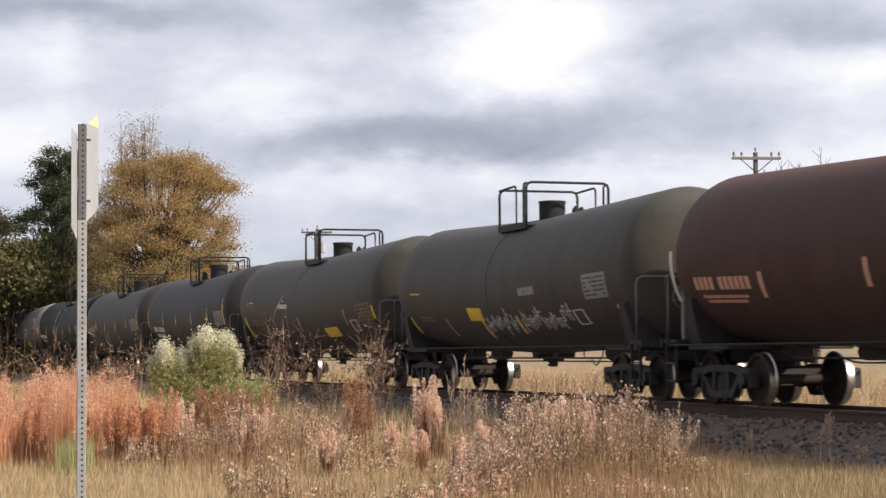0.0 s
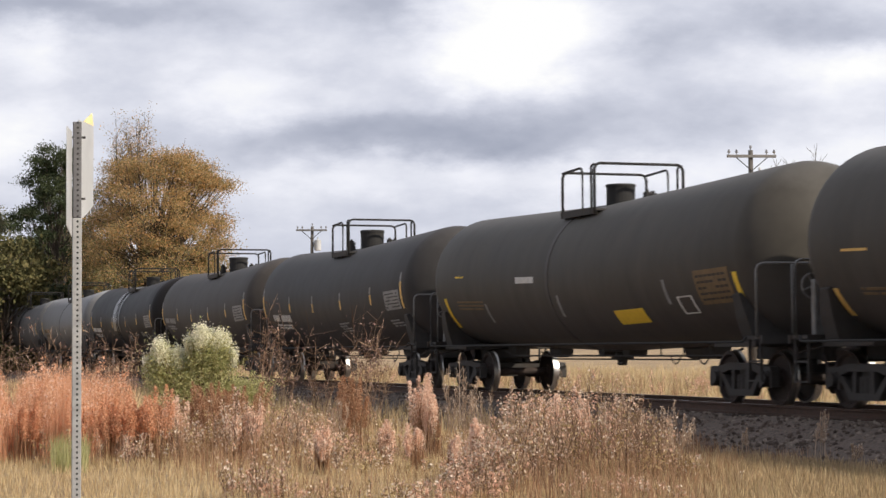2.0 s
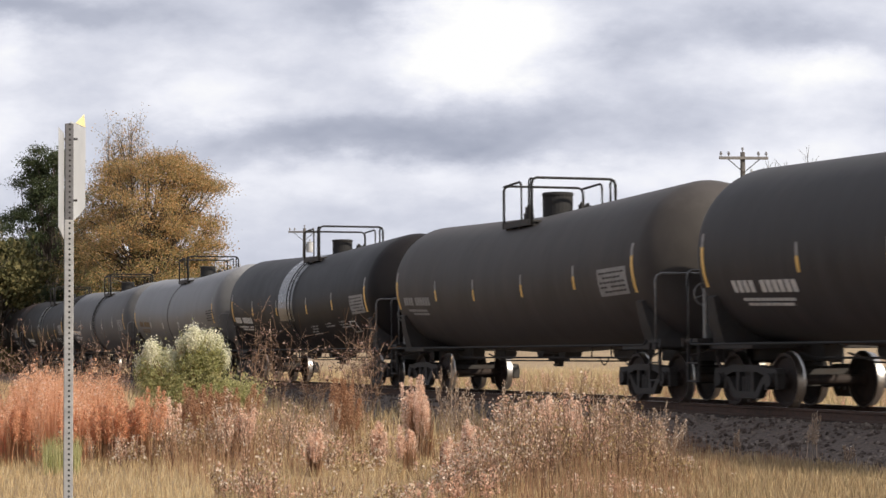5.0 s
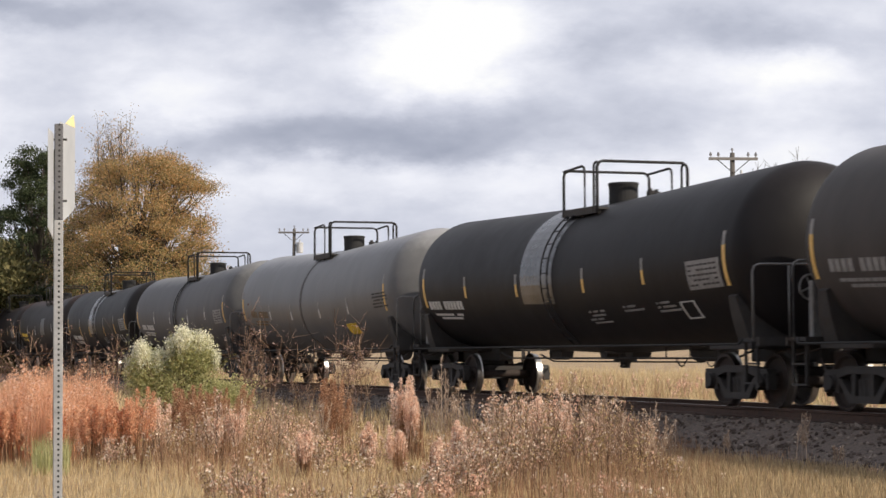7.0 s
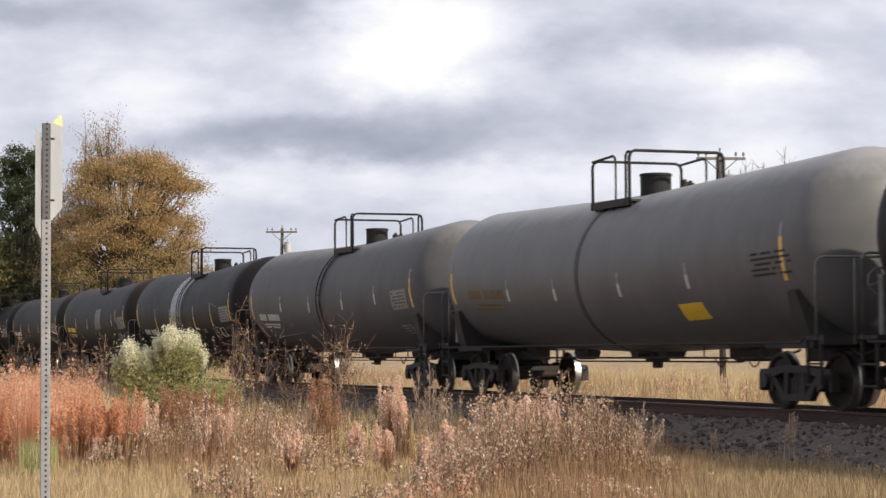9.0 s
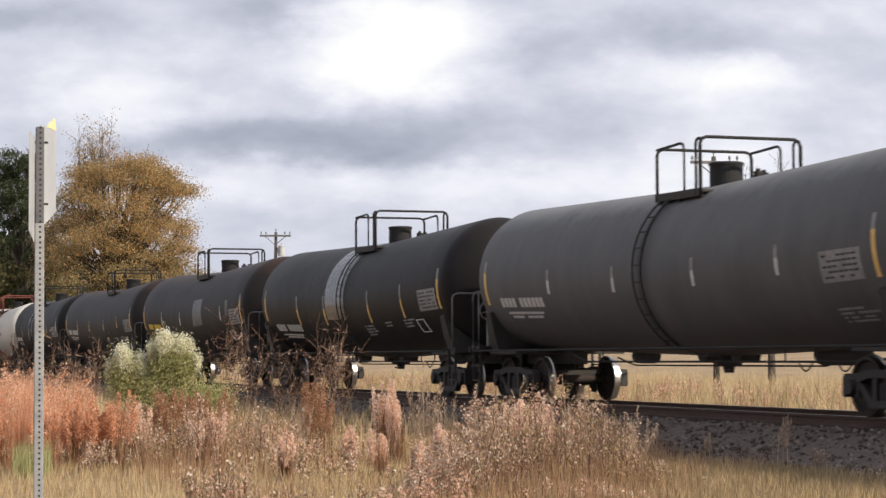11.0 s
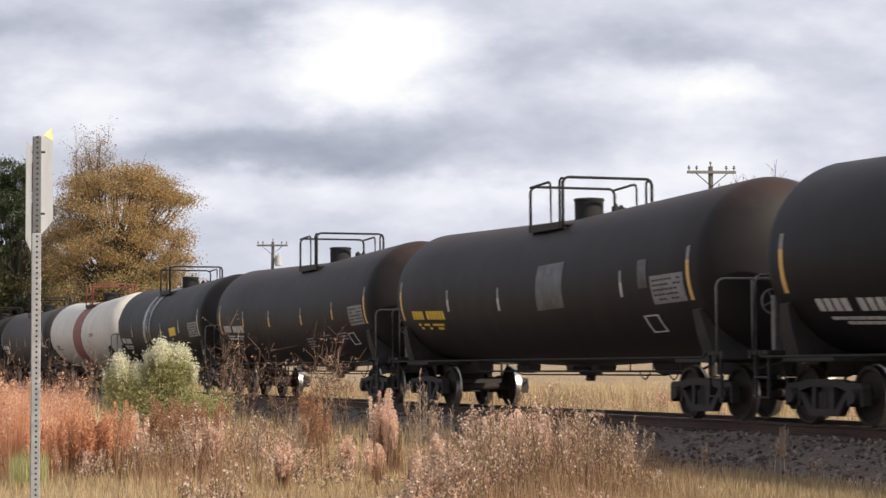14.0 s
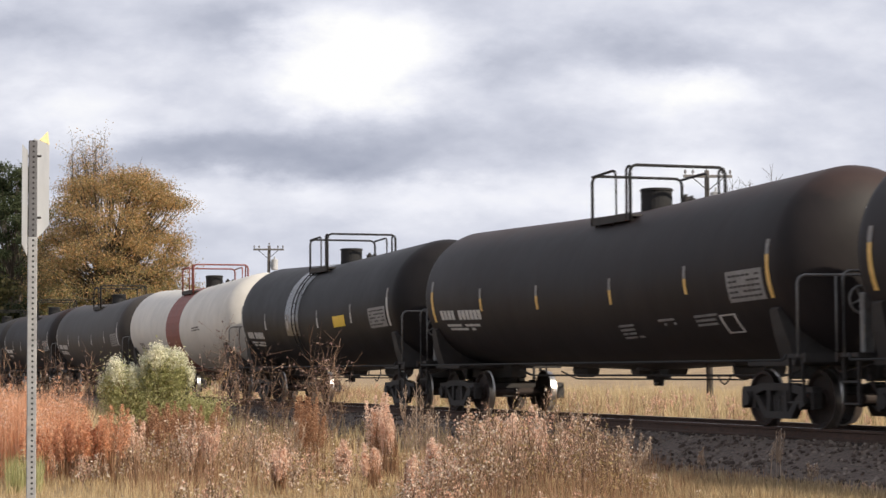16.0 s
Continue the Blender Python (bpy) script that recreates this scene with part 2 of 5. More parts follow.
def lathe(bm, profile, n=24, axis="x", mat_from=None):
    """Turns (along, radius) pairs round an axis through the origin."""
    rings = []
    for s, r in profile:
        ring = []
        for k in range(n):
            a = 2 * math.pi * k / n
            c = (s, r * math.cos(a), r * math.sin(a)) if axis == "x" else (r * math.cos(a), s, r * math.sin(a)) if axis == "y" else (r * math.cos(a), r * math.sin(a), s)
            ring.append(bm.verts.new(c))
        rings.append(ring)
    for a, b in zip(rings, rings[1:]):
        for k in range(n):
            bm.faces.new((a[k], a[(k + 1) % n], b[(k + 1) % n], b[k]))
    if profile[0][1] > 0:
        bm.faces.new(rings[0][::-1])
        bm.faces.new(rings[-1])


def prism(bm, outline, y0, y1):
    """An outline in x and z, drawn out from y0 to y1."""
    a = [bm.verts.new((x, y0, z)) for x, z in outline]
    b = [bm.verts.new((x, y1, z)) for x, z in outline]
    bm.faces.new(a)
    bm.faces.new(b[::-1])
    for i in range(len(a)):
        j = (i + 1) % len(a)
        bm.faces.new((a[i], a[j], b[j], b[i]))


# ---- backdrop of cloud: a shell far behind everything, drifting slowly ----
def cloud_material():
    m = bpy.data.materials.new("cloud_deck")
    m.use_nodes = True
    nt = m.node_tree
    nt.nodes.clear()
    co = nt.nodes.new("ShaderNodeTexCoord")
    # the shell's own axes: x ahead, y to the left, z up; divided by x they are slopes
    sep = nt.nodes.new("ShaderNodeSeparateXYZ")
    link(nt, co.outputs["Object"], sep.inputs[0])
    u0 = maths(nt, "DIVIDE", maths(nt, "MULTIPLY", sep.outputs[1], -1.0), sep.outputs[0])
    w0 = maths(nt, "DIVIDE", sep.outputs[2], sep.outputs[0])
    cmb = nt.nodes.new("ShaderNodeCombineXYZ")
    link(nt, u0, cmb.inputs[0])
    link(nt, maths(nt, "MULTIPLY", w0, 2.0), cmb.inputs[1])
    warp = node(nt, "ShaderNodeTexNoise", Scale=11.0, Detail=7.0, Roughness=0.6)
    link(nt, cmb.outputs[0], warp.inputs["Vector"])
    ws = nt.nodes.new("ShaderNodeSeparateColor")
    link(nt, warp.outputs["Color"], ws.inputs[0])
    u = maths(nt, "ADD", u0, maths(nt, "MULTIPLY", maths(nt, "SUBTRACT", ws.outputs[0], 0.5), 0.11))
    w = maths(nt, "ADD", w0, maths(nt, "MULTIPLY", maths(nt, "SUBTRACT", ws.outputs[1], 0.5), 0.05))
    total = 0.655
    # broad masses: slope across, slope up, half-widths, strength
    for cu, cw, su, sw, k in CLOUDS:
        a = maths(nt, "DIVIDE", maths(nt, "SUBTRACT", u, cu), su)
        b = maths(nt, "DIVIDE", maths(nt, "SUBTRACT", w, cw), sw)
        e = maths(nt, "ADD", maths(nt, "MULTIPLY", a, a), maths(nt, "MULTIPLY", b, b))
        g = maths(nt, "MULTIPLY", maths(nt, "POWER", 2.718, maths(nt, "MULTIPLY", e, -1.0)), k)
        total = maths(nt, "ADD", g, total)
    fine = node(nt, "ShaderNodeTexNoise", Scale=16.0, Detail=7.0, Roughness=0.55)
    link(nt, cmb.outputs[0], fine.inputs["Vector"])
    total = maths(nt, "ADD", total, maths(nt, "MULTIPLY", maths(nt, "SUBTRACT", fine.outputs["Fac"], 0.5), 0.6))
    col = ramp(nt, total, [(0.12, (0.33, 0.36, 0.455)), (0.42, (0.48, 0.507, 0.605)), (0.62, (0.65, 0.673, 0.77)), (0.82, (0.86, 0.872, 0.945)), (0.98, (1.0, 1.0, 1.0))])
    em = nt.nodes.new("ShaderNodeEmission")
    em.inputs[1].default_value = 1.0
    link(nt, col, em.inputs[0])
    out = nt.nodes.new("ShaderNodeOutputMaterial")
    link(nt, em.outputs[0], out.inputs[0])
    return m


CLOUDS = ((0.045, 0.160, 0.045, 0.020, 0.42), (0.03, 0.142, 0.028, 0.012, 0.22), (-0.09, 0.135, 0.035, 0.02, 0.25), (-0.22, 0.115, 0.04, 0.022, 0.30), (-0.20, 0.155, 0.03, 0.012, 0.2),
          (0.0, 0.108, 0.11, 0.012, -0.42), (0.10, 0.125, 0.05, 0.012, -0.18), (-0.18, 0.178, 0.09, 0.010, -0.30), (0.19, 0.165, 0.06, 0.012, -0.20), (-0.02, 0.172, 0.03, 0.012, -0.2),
          (0.215, 0.145, 0.04, 0.014, 0.30), (0.02, 0.06, 0.2, 0.03, -0.02), (0.17, 0.095, 0.08, 0.022, 0.24), (0.06, 0.088, 0.05, 0.010, 0.14), (-0.04, 0.088, 0.06, 0.008, 0.16), (0.13, 0.160, 0.02, 0.02, -0.12))


def build_clouds():
    verts, faces, n, k, r = [], [], 36, 14, 2600.0
    for i in range(n + 1):
        a = radians(-36 + 72 * i / n)
        for j in range(k + 1):
            e = radians(-2 + 36 * j / k)
            verts.append((r * math.cos(e) * math.cos(a), r * math.cos(e) * math.sin(a), r * math.sin(e)))
    for i in range(n):
        for j in range(k):
            p = i * (k + 1) + j
            faces.append((p, p + 1, p + k + 2, p + k + 1))
    ob = sheet("backdrop", verts, faces, cloud_material(), smooth=True)
    tagged(ob, "grey and white broken clouds drifting over the field", "sky", kind="structure")
    return ob


backdrop = build_clouds()


# ---- ground, ballast and track ----
def ground_height(x, y):
    d = abs(y - TRACK_Y)
    h = 0.05 * noise.noise(Vector((x * 0.12, y * 0.12, 0))) + 0.03 * noise.noise(Vector((x * 0.5, y * 0.5, 3)))
    if d < 5:
        h = h * (d / 5) - 0.06
    rise = min(1.0, max(0.0, (y - 50.0) / 100.0))
    return h + 3.0 * rise * rise * (3 - 2 * rise)


def build_ground():
    def steps(lo, hi, fine, grow):
        out, v, s = [], 0.0, fine
        while v < hi:
            out.append(v)
            v += s
            s *= grow
        out.append(hi)
        return out
    px = steps(0, 3400, 0.8, 1.035)
    xs = sorted({-v - 30 for v in px} | {v - 30 for v in px})
    py = steps(0, 3400, 0.6, 1.04)
    ys = sorted({TRACK_Y - v for v in py} | {TRACK_Y + v for v in py})
    verts = [(x, y, ground_height(x, y)) for x in xs for y in ys]
    k = len(ys)
    faces = [(i * k + j, (i + 1) * k + j, (i + 1) * k + j + 1, i * k + j + 1) for i in range(len(xs) - 1) for j in range(k - 1)]
    tagged(sheet("ground", verts, faces, GROUND, smooth=True), "dry straw-coloured grassy ground beside the railway", "ground", kind="structure")


build_ground()
X0, X1 = -260.0, 40.0


def build_track():
    bed = bmesh.new()
    prof = [(-4.6, -0.10), (-3.6, 0.0), (-2.6, 0.13), (-1.9, 0.30), (-1.45, 0.37), (-0.6, 0.35), (0.6, 0.35), (1.45, 0.37), (1.9, 0.30), (2.6, 0.13), (3.6, 0.0), (4.6, -0.10)]
    rnd = random.Random(4)
    rows = []
    n = 420
    for i in range(n + 1):
        x = X0 + (X1 - X0) * i / n
        rows.append([bed.verts.new((x, TRACK_Y + y + rnd.uniform(-.06, .06), z + rnd.uniform(-.02, .02))) for y, z in prof])
    for a, b in zip(rows, rows[1:]):
        for k in range(len(prof) - 1):
            bed.faces.new((a[k], a[k + 1], b[k + 1], b[k]))
    tagged(part("ballast_bed", bed, BALLAST, smooth=True), "grey crushed stone ballast bank under the track", "ballast", kind="structure")
    # loose stones on the bank that faces the camera
    rnd = random.Random(5)
    base = []
    t = bmesh.new()
    bmesh.ops.create_icosphere(t, subdivisions=1, radius=1.0)
    base = [v.co.copy() for v in t.verts]
    tri = [[v.index for v in f.verts] for f in t.faces]
    t.free()
    verts, faces = [], []
    for i in range(11000):
        x = X0 * 0.33 + 50 * rnd.random() ** 1.0 * 1.4 + 5
        y = rnd.uniform(-4.0, -0.95)
        z = float(np.interp(y, [p[0] for p in prof], [p[1] for p in prof]))
        s = rnd.uniform(0.02, 0.05)
        q = Euler((rnd.random() * 6, rnd.random() * 6, rnd.random() * 6)).to_matrix()
        o = len(verts)
        sx, sy, sz = s * rnd.uniform(.7, 1.4), s * rnd.uniform(.7, 1.3), s * rnd.uniform(.5, 1)
        for c in base:
            verts.append(q @ Vector((c.x * sx, c.y * sy, c.z * sz)) + Vector((x, TRACK_Y + y, z)))
        faces += [[o + k for k in f] for f in tri]
    tagged(sheet("ballast_stones", verts, faces, STONE), "loose grey crushed stones on the bank", "stones", kind="stuff")
    # rails
    prof = [(-0.07, 0), (0.07, 0), (0.07, 0.02), (0.012, 0.04), (0.010, 0.125), (0.034, 0.135), (0.036, 0.165), (0.025, 0.176),
            (-0.025, 0.176), (-0.036, 0.165), (-0.034, 0.135), (-0.010, 0.125), (-0.012, 0.04), (-0.07, 0.02)]
    for y in (-0.7525, 0.7525):
        bm = bmesh.new()
        a = [bm.verts.new((X0, TRACK_Y + y + p, RAIL_Z - 0.176 + q)) for p, q in prof]
        b = [bm.verts.new((X1, TRACK_Y + y + p, RAIL_Z - 0.176 + q)) for p, q in prof]
        for k in range(len(prof)):
            j = (k + 1) % len(prof)
            f = bm.faces.new((a[k], a[j], b[j], b[k]))
            f.material_index = 1 if k == 7 else 0
        bm.faces.new(a)
        bm.faces.new(b[::-1])
        tagged(part("rail", bm, [RAIL_SIDE, RAILHEAD]), "rust-brown steel rail with a polished head", "rail", "rails of the track", "structure")
    # sleepers
    bm = bmesh.new()
    box(bm, (0, 0, 0), (0.23, 2.6, 0.18), bevel=0.012)
    first = part("railroad_tie", bm, TIE_WOOD)
    tagged(first, "dark weathered wooden tie half sunk in ballast", "railroad tie", "ties of the track")
    first.matrix_basis = pose(-22, TRACK_Y, RAIL_Z - 0.176 - 0.092)
    rnd = random.Random(8)
    for i in range(1, 150):
        copy_thing(first, pose(-22 - 0.53 * i, TRACK_Y + rnd.uniform(-.05, .05), RAIL_Z - 0.268, 0, 0, rnd.uniform(-1.5, 1.5)))


STONE = foliage("loose_stone", [(0.045, 0.033, 0.027), (0.12, 0.092, 0.076), (0.26, 0.215, 0.18)], through=0.0, rough=0.9)
build_track()


# ---- tank cars ----
R, AXIS_Z = 1.53, 2.585          # tank radius, its axis over the rail
REACH = 9.2                      # coupler face to platform middle of the plain car
SPAN = [REACH, REACH]            # the same behind and before the platform, of the car in hand


def along(x):
    """A place on the plain car's length, carried over to the car in hand."""
    return x * SPAN[1 if x > 0 else 0] / REACH


def sink(x):
    """The tank's halves slope down to the outlet in the middle."""
    return 0.03 - 0.175 * max(0.0, 1 - abs(x) / (SPAN[1 if x > 0 else 0] - 1.3))
PAINT = {
    # fourth number after the colours: strength of the painted ground bounce
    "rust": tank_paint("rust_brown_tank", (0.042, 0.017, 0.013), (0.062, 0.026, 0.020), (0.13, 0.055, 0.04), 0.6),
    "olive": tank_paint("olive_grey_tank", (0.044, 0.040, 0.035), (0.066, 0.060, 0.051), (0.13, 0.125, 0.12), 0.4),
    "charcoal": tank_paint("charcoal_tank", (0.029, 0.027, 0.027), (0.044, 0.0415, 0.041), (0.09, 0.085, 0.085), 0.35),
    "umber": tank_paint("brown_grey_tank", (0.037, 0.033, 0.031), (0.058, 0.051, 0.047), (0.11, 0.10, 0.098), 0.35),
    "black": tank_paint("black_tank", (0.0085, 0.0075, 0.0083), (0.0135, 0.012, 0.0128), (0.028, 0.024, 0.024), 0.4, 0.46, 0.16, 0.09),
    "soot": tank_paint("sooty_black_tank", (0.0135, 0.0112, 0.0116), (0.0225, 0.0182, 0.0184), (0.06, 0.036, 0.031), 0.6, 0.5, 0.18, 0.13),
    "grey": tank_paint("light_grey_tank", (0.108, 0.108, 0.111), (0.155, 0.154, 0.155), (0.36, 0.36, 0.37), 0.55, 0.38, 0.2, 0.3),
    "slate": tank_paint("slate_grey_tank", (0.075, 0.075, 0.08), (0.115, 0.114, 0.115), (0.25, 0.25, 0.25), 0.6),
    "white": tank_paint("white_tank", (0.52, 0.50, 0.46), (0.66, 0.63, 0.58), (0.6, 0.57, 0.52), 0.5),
    "redband": surface("red_brown_band", (0.16, 0.04, 0.03), (0.24, 0.07, 0.05), 0.6, 0, 3),
}
# sky reflection on the glossy black side, put into a paler metal colour
GLOSS_PATCH = surface("glossy_reflection", (0.10, 0.10, 0.104), (0.20, 0.20, 0.205), 0.28, 0.8, 1.6, stain=(0.06, 0.06, 0.06), amount=0.45)
NEAR = -1      # the camera's side of the train is -y


def skin(bm, x0, x1, a0, a1, off=0.008, side=NEAR, n=5):
    """A thin piece that lies on the tank's side from x0 to x1, a0 to a1 degrees above its middle."""
    ro = R + off
    x0, x1 = along(x0), along(x1)
    cols = []
    for x in (x0, 0.0, x1) if x0 < 0 < x1 else (x0, x1):
        cols.append([(bm.verts.new((x, side * ro * math.cos(a), AXIS_Z + sink(x) + ro * math.sin(a))),
                      bm.verts.new((x, side * (R - .01) * math.cos(a), AXIS_Z + sink(x) + (R - .01) * math.sin(a))))
                     for a in (radians(a0 + (a1 - a0) * k / n) for k in range(n + 1))])
    for p, q in zip(cols, cols[1:]):
        for k in range(n):
            bm.faces.new((p[k][0], q[k][0], q[k + 1][0], p[k + 1][0]))
        bm.faces.new((p[0][0], p[0][1], q[0][1], q[0][0]))
        bm.faces.new((p[n][0], p[n][1], q[n][1], q[n][0]))
    for p in (cols[0], cols[-1]):
        for k in range(n):
            bm.faces.new((p[k][0], p[k][1], p[k + 1][1], p[k + 1][0]))


def tank_mesh():
    bm = bmesh.new()
    prof = []
    head = 0.72
    back, front = SPAN[0] - .58, SPAN[1] - .58
    for k in range(9):
        a = math.pi / 2 * k / 8
        prof.append((head - head * math.cos(a), max(0.002, R * math.sin(a) ** 0.8)))
    prof = [(x - back, r) for x, r in prof] + [(x, R) for x in (-6.0, -4.6, -3.0, -1.5, -.02, .02, 1.5, 3.0, 4.6, 6.0)] + [(front - x, r) for x, r in prof[::-1]]
    lathe(bm, prof, 56)
    for v in bm.verts:
        v.co.z += sink(v.co.x)
    return bm


def wheel_mesh():
    """A wheelset along y, wheels on both ends."""
    bm = bmesh.new()
    for s in (-1, 1):
        prof = [(.655, .10), (.655, .13), (.70, .15), (.715, .36), (.665, .40), (.665, .455), (.672, .482), (.69, .480), (.705, .462), (.815, .452), (.82, .40), (.765, .365), (.75, .16), (.80, .13), (.80, .10)]
        lathe(bm, [(s * a, r) for a, r in prof], 32, "y")
    rod(bm, (0, -1.05, 0), (0, 1.05, 0), 0.085, 12)
    for f in bm.faces:
        c = f.calc_center_median()
        r = math.hypot(c.x, c.z)
        f.material_index = 1 if r > 0.445 else 0
    return bm


def side_frame(bm, y):
    """A cast truck side: arched top chord, sloping bottom chord, columns, pedestal jaws."""
    w = 0.075
    top = [(-1.13, .10), (-1.08, .19), (-.72, .20), (-.45, .25), (.45, .25), (.72, .20), (1.08, .19), (1.13, .10), (1.05, .04), (.75, .05), (.42, .13), (-.42, .13), (-.75, .05), (-1.05, .04)]
    prism(bm, top, y - w, y + w)
    bottom = [(-.74, .06), (-.62, .06), (-.33, -.20), (.33, -.20), (.62, .06), (.74, .06), (.42, -.31), (-.42, -.31)]
    prism(bm, bottom, y - w * .9, y + w * .9)
    for s in (-1, 1):
        prism(bm, [(s * .20, .14), (s * .30, .14), (s * .32, -.21), (s * .22, -.21)][::s], y - w, y + w)
        prism(bm, [(s * .66, .06), (s * .74, .06), (s * .76, -.16), (s * .69, -.16)][::s], y - w, y + w)
        prism(bm, [(s * 1.02, .06), (s * 1.12, .12), (s * 1.13, -.14), (s * 1.06, -.16)][::s], y - w, y + w)
        rod(bm, (s * .889, y - .14, 0), (s * .889, y + .14, 0), .115, 14)
        box(bm, (s * .889, y, .075), (.26, .2, .09), bevel=.01)
    for dx in (-.12, 0, .12):
        rod(bm, (dx, y, -.2), (dx, y, .05), .055, 8)


def mesh_of(name, bm, materials, smooth=False):
    me = bpy.data.meshes.new(name)
    bmesh.ops.recalc_face_normals(bm, faces=bm.faces)
    for f in bm.faces:
        f.smooth = smooth
    bm.to_mesh(me)
    bm.free()
    for m in materials:
        me.materials.append(m)
    return me


def shared_meshes():
    M = {}
    M["wheelset"] = mesh_of("wheelset", wheel_mesh(), [STEEL_RUST, TREAD])
    for y in (-1.0, 1.0):
        bm = bmesh.new()
        side_frame(bm, y)
        M["side", y] = mesh_of("side_frame", bm, [STEEL_DARK])
    bm = bmesh.new()
    box(bm, (0, 0, .10), (.36, 2.0, .24), bevel=.03)
    box(bm, (0, 0, .26), (.5, .6, .1), bevel=.02)
    for s in (-1, 1):
        box(bm, (s * .42, 0, -.08), (.09, 1.5, .09), bevel=.01)          # brake beam
        for y in (-.74, .74):
            box(bm, (s * .40, y, -.02), (.07, .1, .28), bevel=.01)       # brake shoe
    M["bolster"] = mesh_of("bolster", bm, [STEEL_DARK])
    # stub sill, draft gear and coupler of the end at +x
    bm = bmesh.new()
    box(bm, (7.4, 0, .93), (2.6, .36, .34), bevel=.02)
    box(bm, (8.62, 0, .94), (.12, .62, .42), bevel=.02)
    M["sill"] = mesh_of("stub_sill", bm, [STEEL_DARK])
    bm = bmesh.new()
    box(bm, (8.85, 0, .86), (.42, .16, .17), bevel=.03)
    box(bm, (9.1, .07, .86), (.24, .22, .28), bevel=.05)
    box(bm, (9.12, -.1, .86), (.16, .1, .24), bevel=.04)
    pipe(bm, [(8.7, -.3, .82), (8.9, -.34, .60), (9.12, -.30, .52)], .028)
    pipe(bm, [(8.66, -.9, .98), (8.8, -.9, .86), (8.86, -.2, 1.02)], .016)     # uncoupling lever
    M["coupler"] = mesh_of("coupler", bm, [STEEL_RUST])
    # saddle: plates that carry the tank on the truck
    bm = bmesh.new()
    for x in (7.62,):
        out = [(-1.18, 1.62), (-1.34, 1.90), (-1.42, 1.86), (-1.34, 1.45), (-1.2, 1.02), (1.2, 1.02), (1.34, 1.45), (1.42, 1.86), (1.34, 1.90), (1.18, 1.62), (.9, 1.40), (0, 1.10), (-.9, 1.40)]
        a = [bm.verts.new((x - max(0, q - 1.5) * .0, p, q)) for p, q in out]
        b = [bm.verts.new((x + .42 - max(0, q - 1.3) * .3, p, q)) for p, q in out]
        bm.faces.new(a)
        bm.faces.new(b[::-1])
        for i in range(len(a)):
            j = (i + 1) % len(a)
            bm.faces.new((a[i], a[j], b[j], b[i]))
    box(bm, (7.35, 0, 1.02), (1.5, 2.5, .09), bevel=.01)
    M["saddle"] = mesh_of("saddle", bm, [STEEL_DARK])
    # end platform with grating, steps and corner ladder
    bm = bmesh.new()
    box(bm, (8.48, 0, 1.13), (.56, 2.9, .06))
    box(bm, (8.74, 0, 1.10), (.05, 2.96, .14))
    M["platform"] = mesh_of("end_platform", bm, [STEEL_DARK])
    for y in (-1.42, 1.42):
        bm = bmesh.new()
        for z in (.42, .74):
            box(bm, (8.44, y, z), (.44, .05, .03))
        for x in (8.22, 8.62):
            box(bm, (x, y, .77), (.03, .052, .74))
        M["step", y] = mesh_of("corner_step", bm, [STEEL_DARK])
    bm = bmesh.new()
    for y in (-1, 1):
        pipe(bm, [(8.55, y * 1.46, 1.12), (8.55, y * 1.46, 2.36), (8.78, y * .2, 2.36), (8.78, y * .2, 1.12)], .022)
        pipe(bm, [(8.74, y * .9, 1.12), (8.74, y * .9, 2.34)], .016)
    M["end_rail"] = mesh_of("end_handrail", bm, [PIPE_PALE], True)
    # brake gear and piping under the tank
    bm = bmesh.new()
    pipe(bm, [(-6.0, -.35, .95), (-5.4, -.35, .82), (5.4, -.35, .82), (6.0, -.35, .95)], .022)
    pipe(bm, [(-5.6, .45, .9), (-4.8, .45, .74), (2.6, .45, .74), (3.4, .45, .95)], .018)
    for x in (-4.6, -3.1, 2.6, 3.6, 4.7):
        pipe(bm, [(x, -.35, .82), (x, -.35, 1.2)], .014)
    for x in (3.0, 4.2):
        pipe(bm, [(x, -.35, .82), (x + .25, -.35, .62), (x + .5, -.35, .82)], .014)
    rod(bm, (-3.9, .1, .93), (-3.2, .1, .93), .15, 12)
    rod(bm, (2.9, .2, .95), (4.1, .2, .95), .2, 14)
    M["brake"] = mesh_of("brake_gear", bm, [STEEL_DARK])
    bm = bmesh.new()
    lathe(bm, [(.62, .09), (.74, .11), (.74, .24), (.80, .24), (.80, .14), (.90, .15), (.92, .42), (1.18, .46)], 16, "z")
    for dx in (-.62, .62):
        prism(bm, [(dx - .3, 1.10), (dx + .3, 1.10), (dx + .12, .80), (dx - .12, .80)], -.2, .2)
    rod(bm, (0, 0, .68), (.42, -.3, .66), .02)
    M["outlet"] = mesh_of("bottom_outlet", bm, [STEEL_DARK])
    # top: platform, rails, manway, valves
    zt = AXIS_Z + R
    bm = bmesh.new()
    box(bm, (0, .72, zt - .20), (1.75, .5, .04))
    box(bm, (0, .97, zt - .22), (1.75, .04, .14))
    for x in (-.8, 0, .8):
        rod(bm, (x, .9, zt - .2), (x, .9, zt - .42), .03, 6)
    M["walkway"] = mesh_of("top_walkway", bm, [STEEL_DARK])
    h = .56
    bm = bmesh.new()
    pipe(bm, [(-.82, -.97, zt - .40), (-.82, -.97, zt + h), (-.82, .97, zt + h), (-.82, .97, zt - .40)], .030)
    for s in (-1, 1):
        pipe(bm, [(-.82, s * .97, zt + h - .02), (.25, s * .97, zt + h + .02), (.25, s * .97, zt - .40)], .026)
    M["rail_a"] = mesh_of("top_handrail", bm, [PIPE], True)
    bm = bmesh.new()
